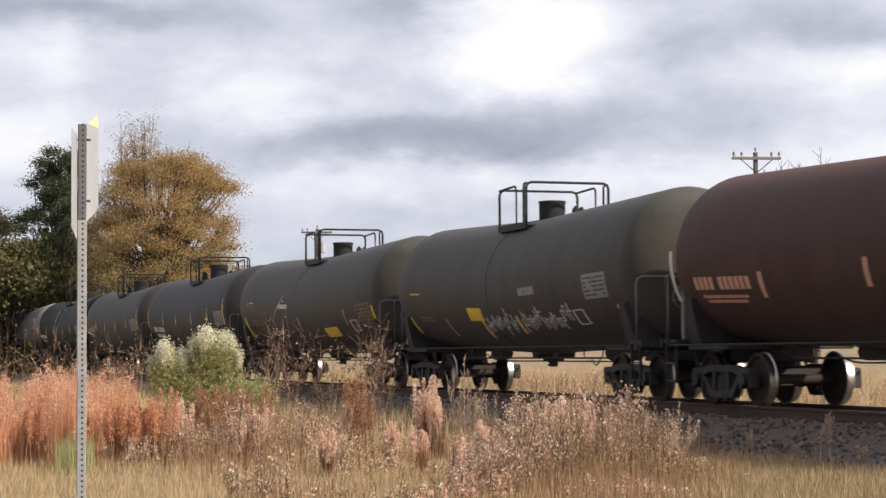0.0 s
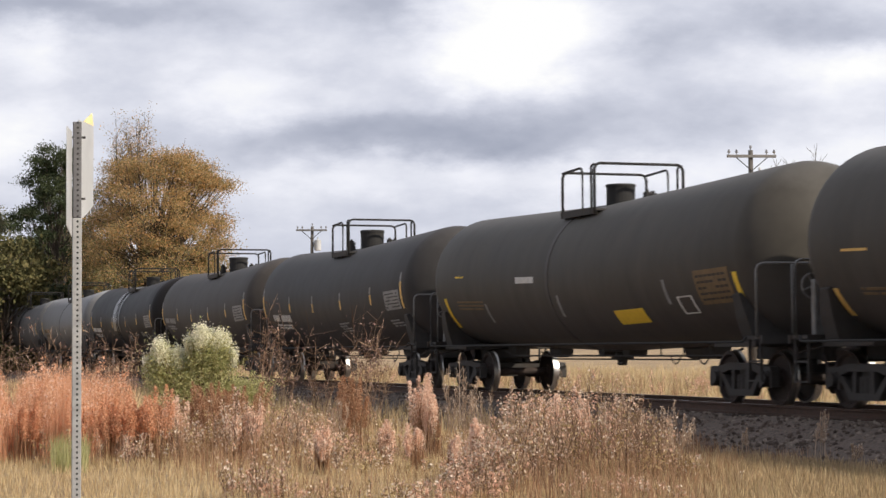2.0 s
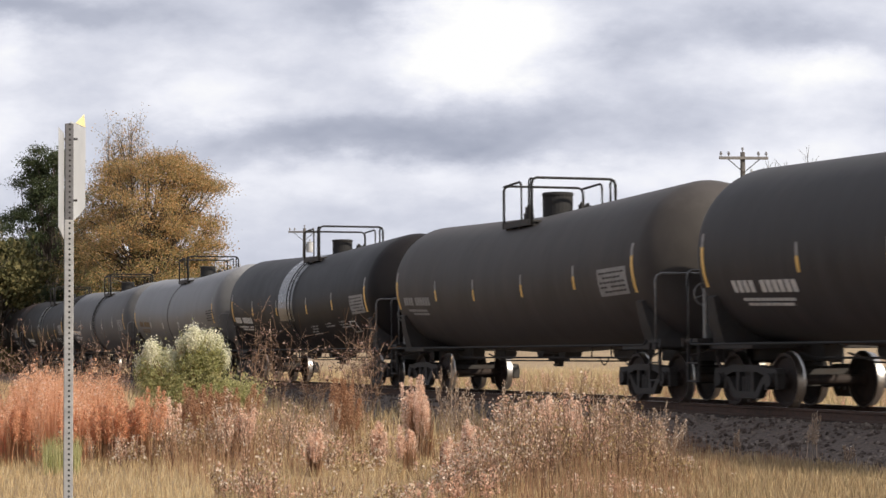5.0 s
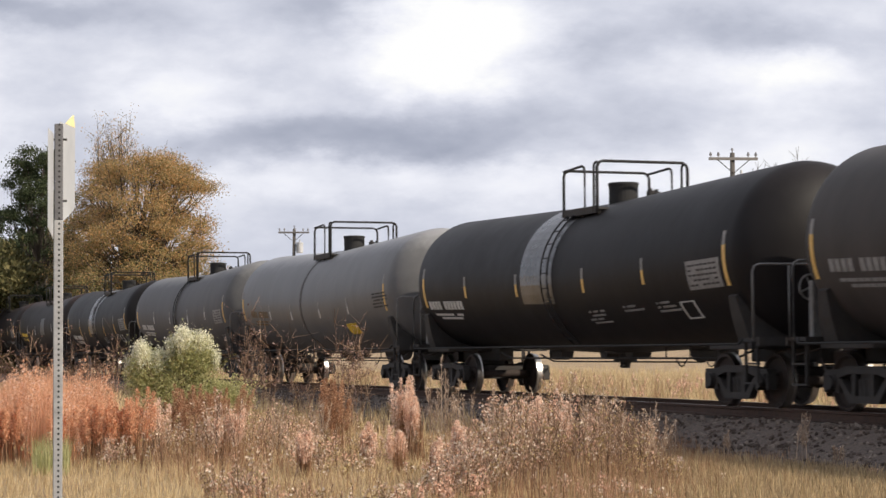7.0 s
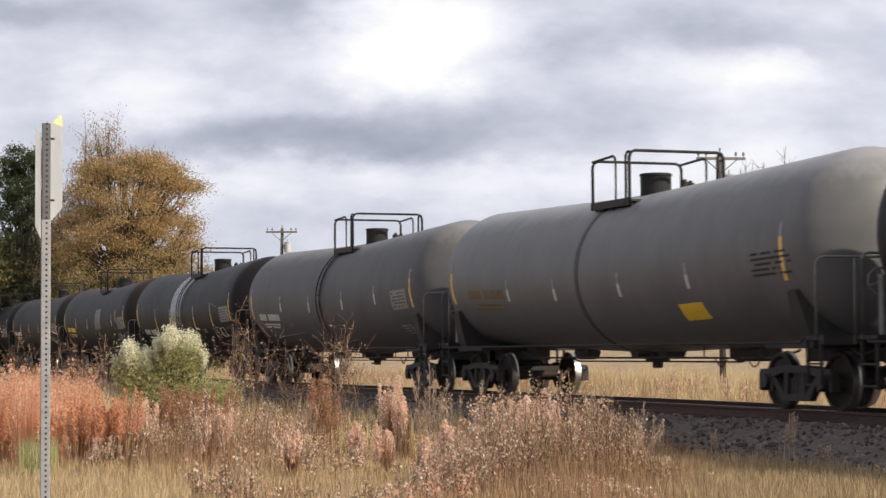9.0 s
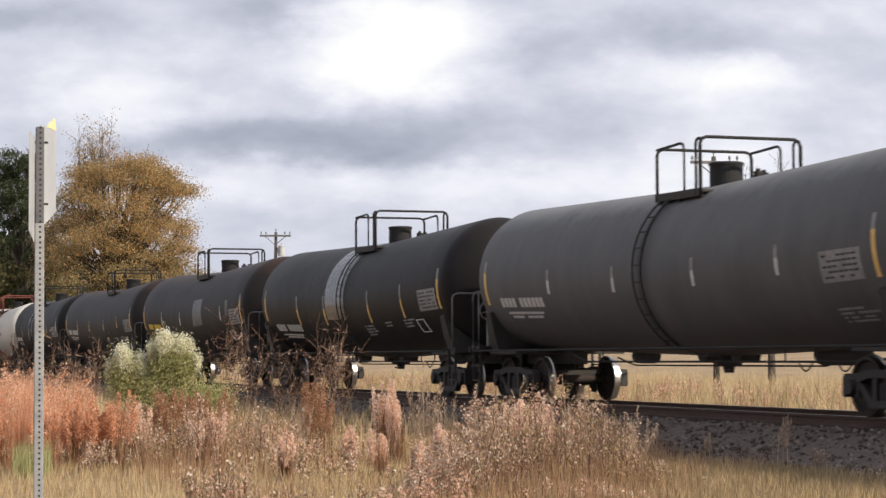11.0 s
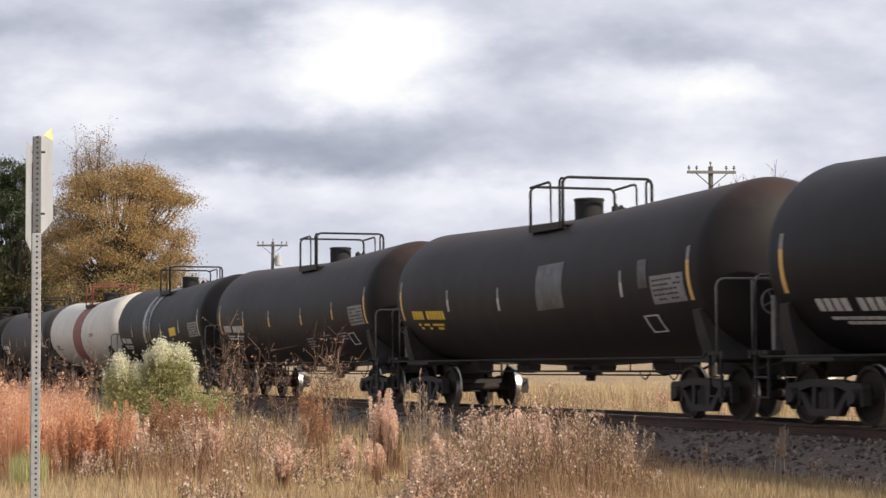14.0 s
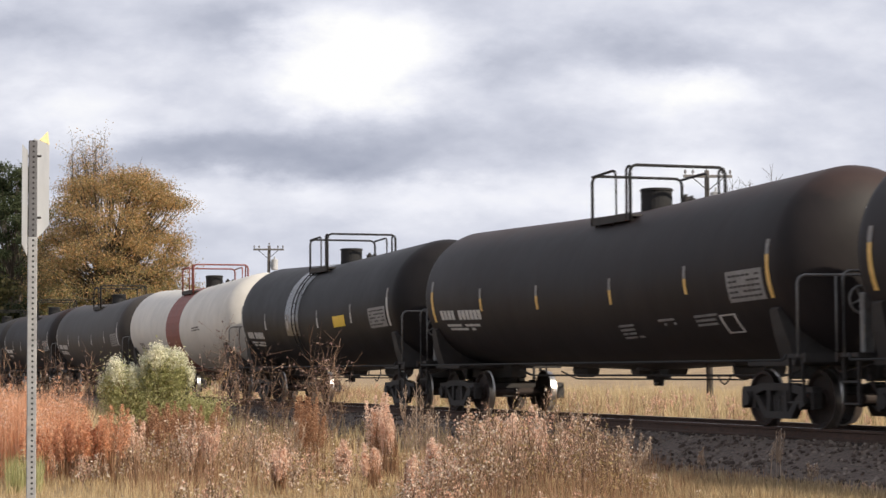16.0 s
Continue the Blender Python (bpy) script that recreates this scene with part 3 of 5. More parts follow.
    pipe(bm, [(.86, -.97, zt - .40), (.86, -.97, zt + h + .06), (.86, 1.02, zt + h + .06), (.86, 1.02, zt - .40)], .032)
    for s in (-1, 1):
        pipe(bm, [(.86, s * .97, zt + h + .04), (.70, s * .97, zt + h + .02), (.70, s * .97, zt - .40)], .026)
    M["rail_b"] = mesh_of("top_handrail", bm, [PIPE], True)
    bm = bmesh.new()
    lathe(bm, [(zt - .24, .30), (zt + .22, .30), (zt + .22, .32), (zt + .25, .32), (zt + .27, .30), (zt + .28, .2), (zt + .28, .002)], 24, "z")
    M["manway"] = mesh_of("manway", bm, [PIPE], False)
    bm = bmesh.new()
    lathe(bm, [(zt - .24, .34), (zt + .30, .34), (zt + .30, .36), (zt + .34, .36), (zt + .37, .33), (zt + .38, .2), (zt + .38, .002)], 24, "z")
    M["tall_manway"] = mesh_of("manway", bm, [PIPE], False)
    bm = bmesh.new()
    lathe_at(bm, 0, 0, [(zt - .34, .12), (zt - .06, .12), (zt - .06, .085), (zt + .08, .085), (zt + .08, .04), (zt + .13, .04)])
    box(bm, (.07, 0, zt + .01), (.16, .07, .07), bevel=.01)
    M["valve"] = mesh_of("valve", bm, [STEEL_DARK])
    # ladders up both sides beside the platform
    for s in (-1, 1):
        bm = bmesh.new()
        for x in (-.62, -.28):
            pts = [(x, s * 1.60 * math.cos(radians(a)), AXIS_Z - .12 + 1.60 * math.sin(radians(a))) for a in range(-58, 62, 10)]
            pipe(bm, pts, .018)
        M["ladder", s] = mesh_of("side_ladder", bm, [PIPE])
    bm = bmesh.new()
    rod(bm, (-.62, 0, 0), (-.28, 0, 0), .013, 6)
    M["rung"] = mesh_of("rung", bm, [PIPE])
    bm = bmesh.new()
    for k in range(20):
        a, b = 2 * math.pi * k / 20, 2 * math.pi * (k + 1) / 20
        rod(bm, (-8.80, -1.0 + .20 * math.cos(a), 1.95 + .20 * math.sin(a)), (-8.80, -1.0 + .20 * math.cos(b), 1.95 + .20 * math.sin(b)), .018, 6)
    for k in range(4):
        a = k * math.pi / 2 + .4
        rod(bm, (-8.80, -1.0, 1.95), (-8.80, -1.0 + .20 * math.cos(a), 1.95 + .20 * math.sin(a)), .014, 6)
    rod(bm, (-8.66, -1.0, 1.95), (-8.82, -1.0, 1.95), .03)
    box(bm, (-8.66, -1.0, 1.6), (.12, .18, .9), bevel=.02)
    M["brake_wheel"] = mesh_of("brake_wheel", bm, [PIPE_PALE])
    return M


def lathe_at(bm, x, y, prof, n=10):
    t = bmesh.new()
    lathe(t, prof, n, "z")
    old = {}
    for v in t.verts:
        old[v] = bm.verts.new((v.co.x + x, v.co.y + y, v.co.z))
    for f in t.faces:
        bm.faces.new([old[v] for v in f.verts])
    t.free()


M = shared_meshes()
TANK = {}
WHEELSETS = []


def piece(name, mesh, parent, m=None, label=""):
    ob = new(name, mesh)
    ob.parent = parent
    if m is not None:
        ob.matrix_basis = m
    if label:
        ob["label"] = label
    return ob


def letters(bm, x0, z_deg, count, width, deg, gap=0.28, rnd=None):
    """A row of plain bars, one for each character."""
    step = width / count
    for k in range(count):
        if rnd and rnd.random() < 0.12:
            continue
        skin(bm, x0 + k * step, x0 + k * step + step * (1 - gap), z_deg, z_deg + deg, n=2)


def side_rail():
    bm = bmesh.new()
    b, f = .9 - SPAN[0], SPAN[1] - .9
    for s in (-1, 1):
        pipe(bm, [(b, s * 1.52, 1.15), (b + .05, s * 1.56, 1.06), (f - .05, s * 1.56, 1.06), (f, s * 1.52, 1.15)], .022)
    return mesh_of("side_handrail", bm, [PIPE], True)


def tank_car(paint, label, marks, patch="", span=(REACH, REACH), ladder=False, tall=False, seed=1):
    rnd = random.Random(seed)
    car = tagged(new("tank_car"), label, "tank car", "cars of the train")
    SPAN[:] = span
    key = (paint, *span)
    if key not in TANK:
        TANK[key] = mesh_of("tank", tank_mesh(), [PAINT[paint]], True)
    piece("tank", TANK[key], car, pose(0, 0, AXIS_Z))
    turn = pose(0, 0, 0, 0, 0, 180)
    ends = (pose(span[1] - REACH, 0, 0), turn @ pose(span[0] - REACH, 0, 0))
    for m in ends:
        for name, key in (("stub_sill", "sill"), ("coupler", "coupler"), ("saddle", "saddle"), ("end_platform", "platform"), ("end_handrail", "end_rail")):
            piece(name, M[key], car, m)
        for y in (-1.42, 1.42):
            piece("corner_step", M["step", y], car, m)
    piece("brake_wheel", M["brake_wheel"], car, pose(REACH - span[0], 0, 0))
    piece("side_handrail", side_rail(), car)
    for name, key in (("brake_gear", "brake"), ("bottom_outlet", "outlet"), ("top_handrail", "rail_a"), ("top_handrail", "rail_b"), ("manway", "tall_manway" if tall else "manway")):
        piece(name, M[key], car)
    if patch == "band":
        for ob in car.children:
            if ob.name.startswith("top_handrail"):
                ob.data = ob.data.copy()
                ob.data.materials[0] = PAINT["redband"]
                ob["label"] = "red-brown handrail"
    for s in (-1, 1):
        if ladder or s == 1:
            up = piece("side_ladder", M["ladder", s], car)
            for a in range(-52, 58, 11):
                piece("rung", M["rung"], up, pose(0, s * 1.60 * math.cos(radians(a)), AXIS_Z - .12 + 1.60 * math.sin(radians(a))))
    for m in (pose(0, 0, -.12), turn @ pose(0, 0, -.12)):
        piece("top_walkway", M["walkway"], car, m)
    for x, y, turned in ((.25, .62, 0), (.48, .38, 40), (-.1, .72, 190), (-.62, -.45 if tall else .4, 120)):
        piece("valve", M["valve"], car, pose(x, y, 0, 0, 0, turned))
    for x in (2.0 - span[0], span[1] - 2.0):
        truck = piece("truck", M["bolster"], car, pose(x, 0, .457))
        for y in (-1.0, 1.0):
            piece("side_frame", M["side", y], truck)
        for dx in (-.889, .889):
            w = piece("wheelset", M["wheelset"], truck, pose(dx, 0, 0))
            WHEELSETS.append((w, dx, rnd.random() * 6))
    bm = bmesh.new()
    for z in (3.40, 3.27):
        box(bm, (span[1] - .63, -.12, z), (.012, .2, .07), Euler((0, radians(-40), radians(-12))).to_matrix())
    tagged(part("head_mark", bm, WHITE_MARK, car), kind="stuff")
    # patches and markings on the tank's side
    if patch:
        bm = bmesh.new()
        x0, x1, mat = {"silver": (-1.8, -.2, GLOSS_PATCH), "band": (-1.15, 1.15, PAINT["redband"]), "pale": (.75, 2.1, GREY_PATCH)}[patch]
        a0, a1 = {"silver": (-20, 84), "band": (-90, 270), "pale": (-16, 18)}[patch]
        skin(bm, x0, x1, a0, a1, .006, n=40 if patch == "band" else 14)
        part({"silver": "bare_patch", "band": "centre_band", "pale": "bare_patch"}[patch], bm, mat, car, {"band": "red-brown painted band"}.get(patch, "pale grey patch, bare or carrying a painted reflection"))
    if paint in ("grey", "slate", "olive"):
        bm = bmesh.new()
        skin(bm, -.52, -.36, -80, 84, .010, n=20)
        part("jacket_seam", bm, PAINT["umber"], car, "dark band where the jacket's halves meet")
    for kind, mat, x, a, w, h in marks:
        bm = bmesh.new()
        if kind == "panel":      # a data panel with rows of unreadable print
            skin(bm, x, x + w, a, a + h)
            ob = part("data_panel", bm, PANEL_MARK if mat is None else mat, car, "faded stencil panel")
            bm = bmesh.new()
            for k in range(5):
                letters2 = a + h * (.12 + .17 * k)
                letters(bm, x + .08, letters2, 7, w - .16, h * .07, .2, rnd)
            tagged(part("print", bm, STEEL_DARK, ob), kind="stuff")
        elif kind == "text":
            letters(bm, x, a, 4, w * .36, h)
            letters(bm, x + w * .44, a, 6, w * .56, h)
            tagged(part("car_number", bm, mat, car), kind="stuff")
            bm = bmesh.new()
            letters(bm, x + .2, a - 6, 9, w * .8, 2, .15, rnd)
            letters(bm, x + .3, a - 9.5, 8, w * .7, 2, .15, rnd)
            tagged(part("small_print", bm, mat, car), kind="stuff")
        elif kind == "lines":
            for k in range(int(h)):
                letters(bm, x, a - 3.2 * k, int(w * 8), w * rnd.uniform(.6, 1), 1.5, .15, rnd)
            tagged(part("small_print", bm, mat, car), kind="stuff")
        elif kind == "frame":
            skin(bm, x, x + w, a, a + .9), skin(bm, x, x + w, a + h - .9, a + h)
            skin(bm, x, x + .06, a, a + h), skin(bm, x + w - .06, x + w, a, a + h)
            part("test_frame", bm, mat, car)
        elif kind == "scrawl":
            # sprayed tags: a wandering white line
            q = x
            for k in range(int(w / .16)):
                b = a + rnd.uniform(0, h * .5)
                lean = rnd.uniform(-.12, .12)
                x1 = q + rnd.uniform(.05, .3)
                skin(bm, q, q + .035, b, b + rnd.uniform(.3, .6) * h, .009, n=2)
                skin(bm, min(q, x1), max(q, x1), b + h * .3, b + h * .3 + 1.2, .0095, n=1)
                q += .16
            part("graffiti", bm, mat, car, "white sprayed scrawl")
        else:
            skin(bm, x, x + w, a, a + h)
            part("reflective_strip" if kind == "strip" else "placard", bm, mat, car)
    return car


def strips(mat, ends=None, a=-14, h=18, xs=(-4.5, -1.6, 1.6, 4.6)):
    """Reflective strips: pale above, coloured below; long ones near the tank's ends."""
    out = []
    for x in xs:
        out += [("strip", mat, x, a, .10, h * .55), ("strip", PANEL_MARK, x, a + h * .55, .10, h * .45)]
    for x in (-7.75, 7.55):
        out += [("strip", ends or mat, x, -22, .11, 26), ("strip", PANEL_MARK, x, 4, .11, 9)]
    return out


W, Y, A = WHITE_MARK, YELLOW_MARK, AMBER_MARK
PANEL = ("panel", None, 6.1, -22, 1.3, 19)
FLAG = ("frame", WHITE_MARK, 5.45, -43, .6, 14)
LINES = [("lines", PANEL_MARK, 1.2, -30, 1.0, 4), ("lines", PANEL_MARK, 3.0, -29, .9, 2), ("lines", PANEL_MARK, 4.5, -29, .9, 3)]


def number(mat, x=-7.2, a=-21, w=2.2, h=7.5):
    return ("text", mat, x, a, w, h)


# platform middle of each car at 0 s, its reach behind and before that, paint, label, marks, patch
TRAIN = (
    (-24.50, (8.80, 8.80), "rust", "rust-brown tank car with faded reddish lettering on the track",
     [number(PINK_MARK, -7.3, -22, 2.2, 8.5), ("strip", PINK_MARK, -4.8, -28, .14, 17), ("strip", W, -8.2, -30, .1, 35), ("strip", PINK_MARK, -1.3, -22, .14, 17)], ""),
    (-41.70, (8.00, 8.40), "olive", "dark olive-grey tank car with white graffiti and yellow placard",
     [("panel", None, 5.75, -22, 1.25, 19), ("frame", W, 4.75, -43, .6, 14), ("placard", Y, -2.1, -31, 1.05, 12), ("scrawl", W, -1.0, -47, 2.1, 26), ("scrawl", W, 1.5, -46, 3.2, 26),
      ("strip", A, 7.2, -50, .2, 21), ("strip", A, -1.3, -51, .14, 20), ("strip", A, 1.2, -46, .14, 18), ("placard", PANEL_MARK, 1.85, -12, 1.0, 6.5),
      ("strip", A, -7.35, -49, .16, 20), ("strip", PANEL_MARK, -4.2, -50, .14, 20), ("lines", A, -6.7, -7, .9, 1), ("lines", AMBER_DIM, -6.4, -30, 2.0, 2)], ""),
    (-58.95, (8.75, 9.25), "olive", "dark olive-grey tank car with amber stencils and yellow placard",
     [("panel", AMBER_DIM, 6.3, -34, 1.3, 24), ("frame", W, 5.4, -40, .6, 14), ("placard", Y, 2.5, -44, 1.3, 12.5), ("placard", W, -2.3, -4, 1.1, 5), ("lines", AMBER_DIM, -6.5, -20, 1.9, 3), ("lines", Y, -6.4, 2, .9, 1),
      ("strip", Y, 7.75, -44, .14, 30), ("strip", PANEL_MARK, 0.0, -32, .1, 18), ("strip", PANEL_MARK, 5.0, -31, .1, 18), ("strip", Y, -7.4, -46, .16, 30), ("strip", PANEL_MARK, -4.6, -39, .1, 18)], ""),
    (-76.65, (8.42, 8.95), "charcoal", "charcoal tank car with amber reflective strips and white panel", [PANEL, number(W, -6.7, -26, 2.4, 8)] + LINES[:1] + [("lines", PANEL_MARK, 6.0, -34, 1.2, 3)] + strips(A, xs=(-4.2, -1.3, 1.8, 4.8)), ""),
    (-93.77, (8.28, 8.70), "umber", "brownish grey tank car with short amber strips", [("panel", None, 5.9, -22, 1.4, 20), number(PANEL_MARK, -7.2, -18)] + strips(A), ""),
    (-110.78, (9.70, 8.73), "black", "glossy black tank car with a painted-on sky reflection beneath the platform", [PANEL, FLAG, number(W, -7.5, -24)] + LINES + strips(A, xs=(-5.05, -2.1, 1.35, 4.2)), "silver"),
    (-129.52, (8.82, 9.04), "grey", "light grey tank car with yellow placard and white strips", [("placard", Y, 3.6, -43, .9, 13), number(AMBER_DIM, -6.7, -18), ("lines", STEEL_DARK, 6.6, -5, 1.3, 5)] + strips(W, A, -20, 17, xs=(-4.3, -1.7, 1.4, 4.2)), ""),
    (-147.01, (9.59, 8.67), "slate", "slate-grey tank car with white lettering", [("panel", None, 6.0, -22, 1.2, 18), number(W, -7.0, -24), ("lines", PANEL_MARK, 6.0, -40, 1.2, 4)] + strips(W, A), ""),
    (-165.10, (9.71, 8.50), "black", "glossy black tank car with painted-on sky reflection and white lettering", [PANEL, FLAG, number(W, -7.0, -34, 2.5, 8)] + LINES + strips(A, None, -26, 31, xs=(-4.5, -2.0, 1.9, 4.7)), "silver"),
    (-183.68, (9.05, 8.87), "soot", "sooty black tank car with yellow lettering and pale patch", [PANEL, FLAG, ("placard", GREY_PATCH, 5.6, -10, .36, 19), number(Y, -7.0, -21)] + strips(W, A, xs=(-4.5, -1.4, 4.8)), "pale"),
    (-201.03, (10.04, 8.30), "soot", "rust-topped black tank car with white stencils", [PANEL, FLAG, number(W, -7.3, -20, 2.3, 8)] + LINES + strips(A, None, -13, 18, xs=(-5.0, -2.2, 1.15, 4.45)), ""),
    (-220.27, (7.64, 9.20), "black", "black tank car with a grey centre patch and yellow placard", [PANEL, ("placard", Y, 3.1, -16, 1.0, 11), number(W, -7.2, -25)] + strips(W), "silver"),
    (-236.51, (8.84, 8.60), "white", "white tank car with a red-brown band round its middle", [("lines", STEEL_RUST, -6.4, -22, 1.4, 3), ("lines", STEEL_RUST, 3.2, -4, 1.4, 2)], "band"),
    (-254.20, (8.85, 8.85), "umber", "dull brown tank car with white strips behind the white one", [PANEL, number(W)] + strips(W), ""),
    (-271.90, (8.85, 8.85), "soot", "dark brown tank car far back in the train", [PANEL, number(W)] + strips(W), ""),
    (-289.60, (8.85, 8.85), "charcoal", "charcoal tank car far back in the train", [PANEL, number(W)] + strips(W), ""),
    (-307.30, (8.85, 8.85), "black", "black tank car far back in the train", [PANEL, number(W)] + strips(W), ""),
)
CARS = []
LADDERS, TALL = (5, 7, 8, 11), (3, 4)      # cars with a ladder on the near side, with a tall manway
for i, (x, span, paint, label, marks, patch) in enumerate(TRAIN):
    CARS.append((tank_car(paint, label, marks, patch, span, i in LADDERS, i in TALL, seed=i), x))


# ---- plants ----
RNG = np.random.default_rng(11)


def unit(v):
    return v / np.maximum(1e-6, np.linalg.norm(v, axis=-1, keepdims=True))


def blades(base, height, width, lean=0.25, rng=RNG):
    """Bent grass blades, one at each base point: verts and faces."""
    n = len(base)
    a = rng.uniform(0, 2 * np.pi, n)
    side = np.stack([np.cos(a), np.sin(a), np.zeros(n)], 1) * (width / 2)[:, None]
    b = rng.uniform(0, 2 * np.pi, n)
    k = rng.uniform(0.1, 1.0, n) * lean * height
    out = np.stack([np.cos(b) * k, np.sin(b) * k, np.zeros(n)], 1)
    up = np.zeros((n, 3))
    up[:, 2] = height
    mid = base + up * 0.55 + out * 0.35
    v = np.stack([base - side, base + side, mid + side * 0.8, mid - side * 0.8, base + up + out], 1).reshape(-1, 3)
    o = range(0, n * 5, 5)
    f = [(i, i + 1, i + 2, i + 3) for i in o] + [(i + 3, i + 2, i + 4) for i in o]
    return v, f


def ribbons(a, b, w, rng=RNG):
    """Flat strips from a to b, each turned at random."""
    n = len(a)
    side = unit(np.cross(b - a, rng.normal(size=(n, 3)))) * (w / 2)[:, None]
    v = np.stack([a - side, a + side, b + side * 0.6, b - side * 0.6], 1).reshape(-1, 3)
    o = range(0, n * 4, 4)
    return v, [(i, i + 1, i + 2, i + 3) for i in o]


def flecks(c, size, rng=RNG, long=1.0):
    """Small leaves, seed tufts or needles: one quad at each point, turned at random."""
    n = len(c)
    p = unit(rng.normal(size=(n, 3)))
    q = unit(np.cross(p, rng.normal(size=(n, 3))))
    p, q = p * (size / 2)[:, None] * long, q * (size / 2)[:, None]
    v = np.stack([c - p, c - q * 0.9, c + p, c + q * 0.9], 1).reshape(-1, 3)
    o = range(0, n * 4, 4)
    return v, [(i, i + 1, i + 2, i + 3) for i in o]


def joined(*sets):
    verts, faces, o = [], [], 0
    for v, f in sets:
        verts.append(np.asarray(v))
        faces += [tuple(i + o for i in g) for g in f]
        o += len(v)
    return np.concatenate(verts), faces


def scatter(n, a0, a1, d0, d1, rng=RNG, z=-0.03):
    """Points on the plan: bearing slopes a0 to a1 to the right of the sight line, d0 to d1 metres ahead."""
    d = np.sqrt(rng.uniform(d0 * d0, d1 * d1, n))
    s = rng.uniform(a0, a1, n) * d
    p = np.outer(s, np.array(ACROSS)) + np.outer(d, np.array(AHEAD))
    p[:, 2] = z
    return p


def off_track(p, near=3.2):
    return p[p[:, 1] < TRACK_Y - near]


def clumped(p, scale, keep, seed):
    k = np.array([noise.noise(Vector((x * scale, y * scale, seed))) for x, y, _ in p])
    return p[k > keep]


STRAW = foliage("straw_grass", [(0.40, 0.28, 0.15), (0.58, 0.43, 0.24), (0.72, 0.58, 0.36), (0.46, 0.34, 0.20)], 0.5)
VERGE = foliage("verge_straw", [(0.22, 0.155, 0.09), (0.34, 0.25, 0.15), (0.46, 0.35, 0.22), (0.26, 0.22, 0.11)], 0.4)
FIELD = foliage("field_grass", [(0.48, 0.35, 0.19), (0.62, 0.47, 0.27), (0.66, 0.53, 0.33), (0.40, 0.34, 0.19)], 0.35)
ORANGE = foliage("orange_grass", [(0.46, 0.21, 0.11), (0.72, 0.39, 0.23), (0.88, 0.57, 0.39), (0.68, 0.43, 0.27)], 0.5)
PINK = foliage("pink_tufts", [(0.60, 0.35, 0.25), (0.74, 0.48, 0.36), (0.84, 0.63, 0.50)], 0.45)
PEACH = foliage("peach_plumes", [(0.66, 0.43, 0.31), (0.84, 0.63, 0.50), (0.93, 0.82, 0.71)], 0.5)
BROWN = foliage("brown_stalks", [(0.10, 0.06, 0.04), (0.22, 0.14, 0.095), (0.42, 0.30, 0.21)], 0.2)
SEED = foliage("pale_seed_heads", [(0.42, 0.28, 0.18), (0.66, 0.52, 0.40), (0.92, 0.84, 0.74)], 0.4)
OCHRE = foliage("ochre_weed_leaves", [(0.26, 0.17, 0.08), (0.42, 0.31, 0.15), (0.60, 0.49, 0.27)], 0.4)
DUN = foliage("dun_weed_twigs", [(0.26, 0.18, 0.13), (0.40, 0.30, 0.22), (0.58, 0.46, 0.36)], 0.35)
GREEN = foliage("grey_green_leaves", [(0.28, 0.29, 0.12), (0.42, 0.41, 0.19), (0.54, 0.50, 0.28)], 0.5)
CREAM = foliage("cream_tufts", [(0.64, 0.63, 0.46), (0.80, 0.78, 0.62), (0.91, 0.89, 0.77)], 0.45)
RUSSET = foliage("russet_leaves", [(0.08, 0.045, 0.04), (0.18, 0.11, 0.095), (0.50, 0.38, 0.33)], 0.3)
AUTUMN = foliage("autumn_leaves", [(0.20, 0.19, 0.085), (0.38, 0.27, 0.11), (0.60, 0.35, 0.16), (0.52, 0.38, 0.22), (0.26, 0.25, 0.12)], 0.48)
PINE = foliage("pine_needles", [(0.032, 0.046, 0.024), (0.058, 0.074, 0.036), (0.09, 0.105, 0.05)], 0.15)
FADED = foliage("faded_green_leaves", [(0.13, 0.14, 0.06), (0.22, 0.21, 0.09), (0.34, 0.29, 0.12)], 0.4)
SAGE = foliage("sage_leaves", [(0.12, 0.12, 0.06), (0.22, 0.21, 0.12), (0.32, 0.30, 0.18)], 0.3)
OLIVE = foliage("olive_leaves", [(0.06, 0.065, 0.03), (0.11, 0.105, 0.045), (0.17, 0.145, 0.065)], 0.25)


def stuff(name, data, material, label, category):
    return tagged(sheet(name, data[0], data[1], material), label, category, kind="stuff")


def weeds(bases, heights, rng, branch=12, tuft=5, size=0.022, spread=0.30):
    """Dry branching weeds: stalks and side twigs; and the points at which seed tufts sit."""
    n = len(bases)
    lean = rng.normal(0, 0.10, (n, 3)) * heights[:, None]
    lean[:, 2] = heights
    top = bases + lean
    segs_a, segs_b, wid = [bases], [top], [np.full(n, 0.009)]
    t = rng.uniform(0.35, 0.95, (n, branch))
    a = bases[:, None] + (top - bases)[:, None] * t[..., None]
    ang = rng.uniform(0, 2 * np.pi, (n, branch))
    ln = rng.uniform(0.35, 1.0, (n, branch)) * spread * heights[:, None] * (1.25 - t)
    d = np.stack([np.cos(ang) * ln * 0.62, np.sin(ang) * ln * 0.62, ln * 1.05], -1)
    b = a + d
    segs_a.append(a.reshape(-1, 3)), segs_b.append(b.reshape(-1, 3)), wid.append(np.full(n * branch, 0.006))
    u = rng.uniform(0.3, 1.05, (n, branch, tuft))
    p = a[:, :, None] + d[:, :, None] * u[..., None] + rng.normal(0, 0.018, (n, branch, tuft, 3))
    return (np.concatenate(segs_a), np.concatenate(segs_b), np.concatenate(wid)), p.reshape(-1, 3)


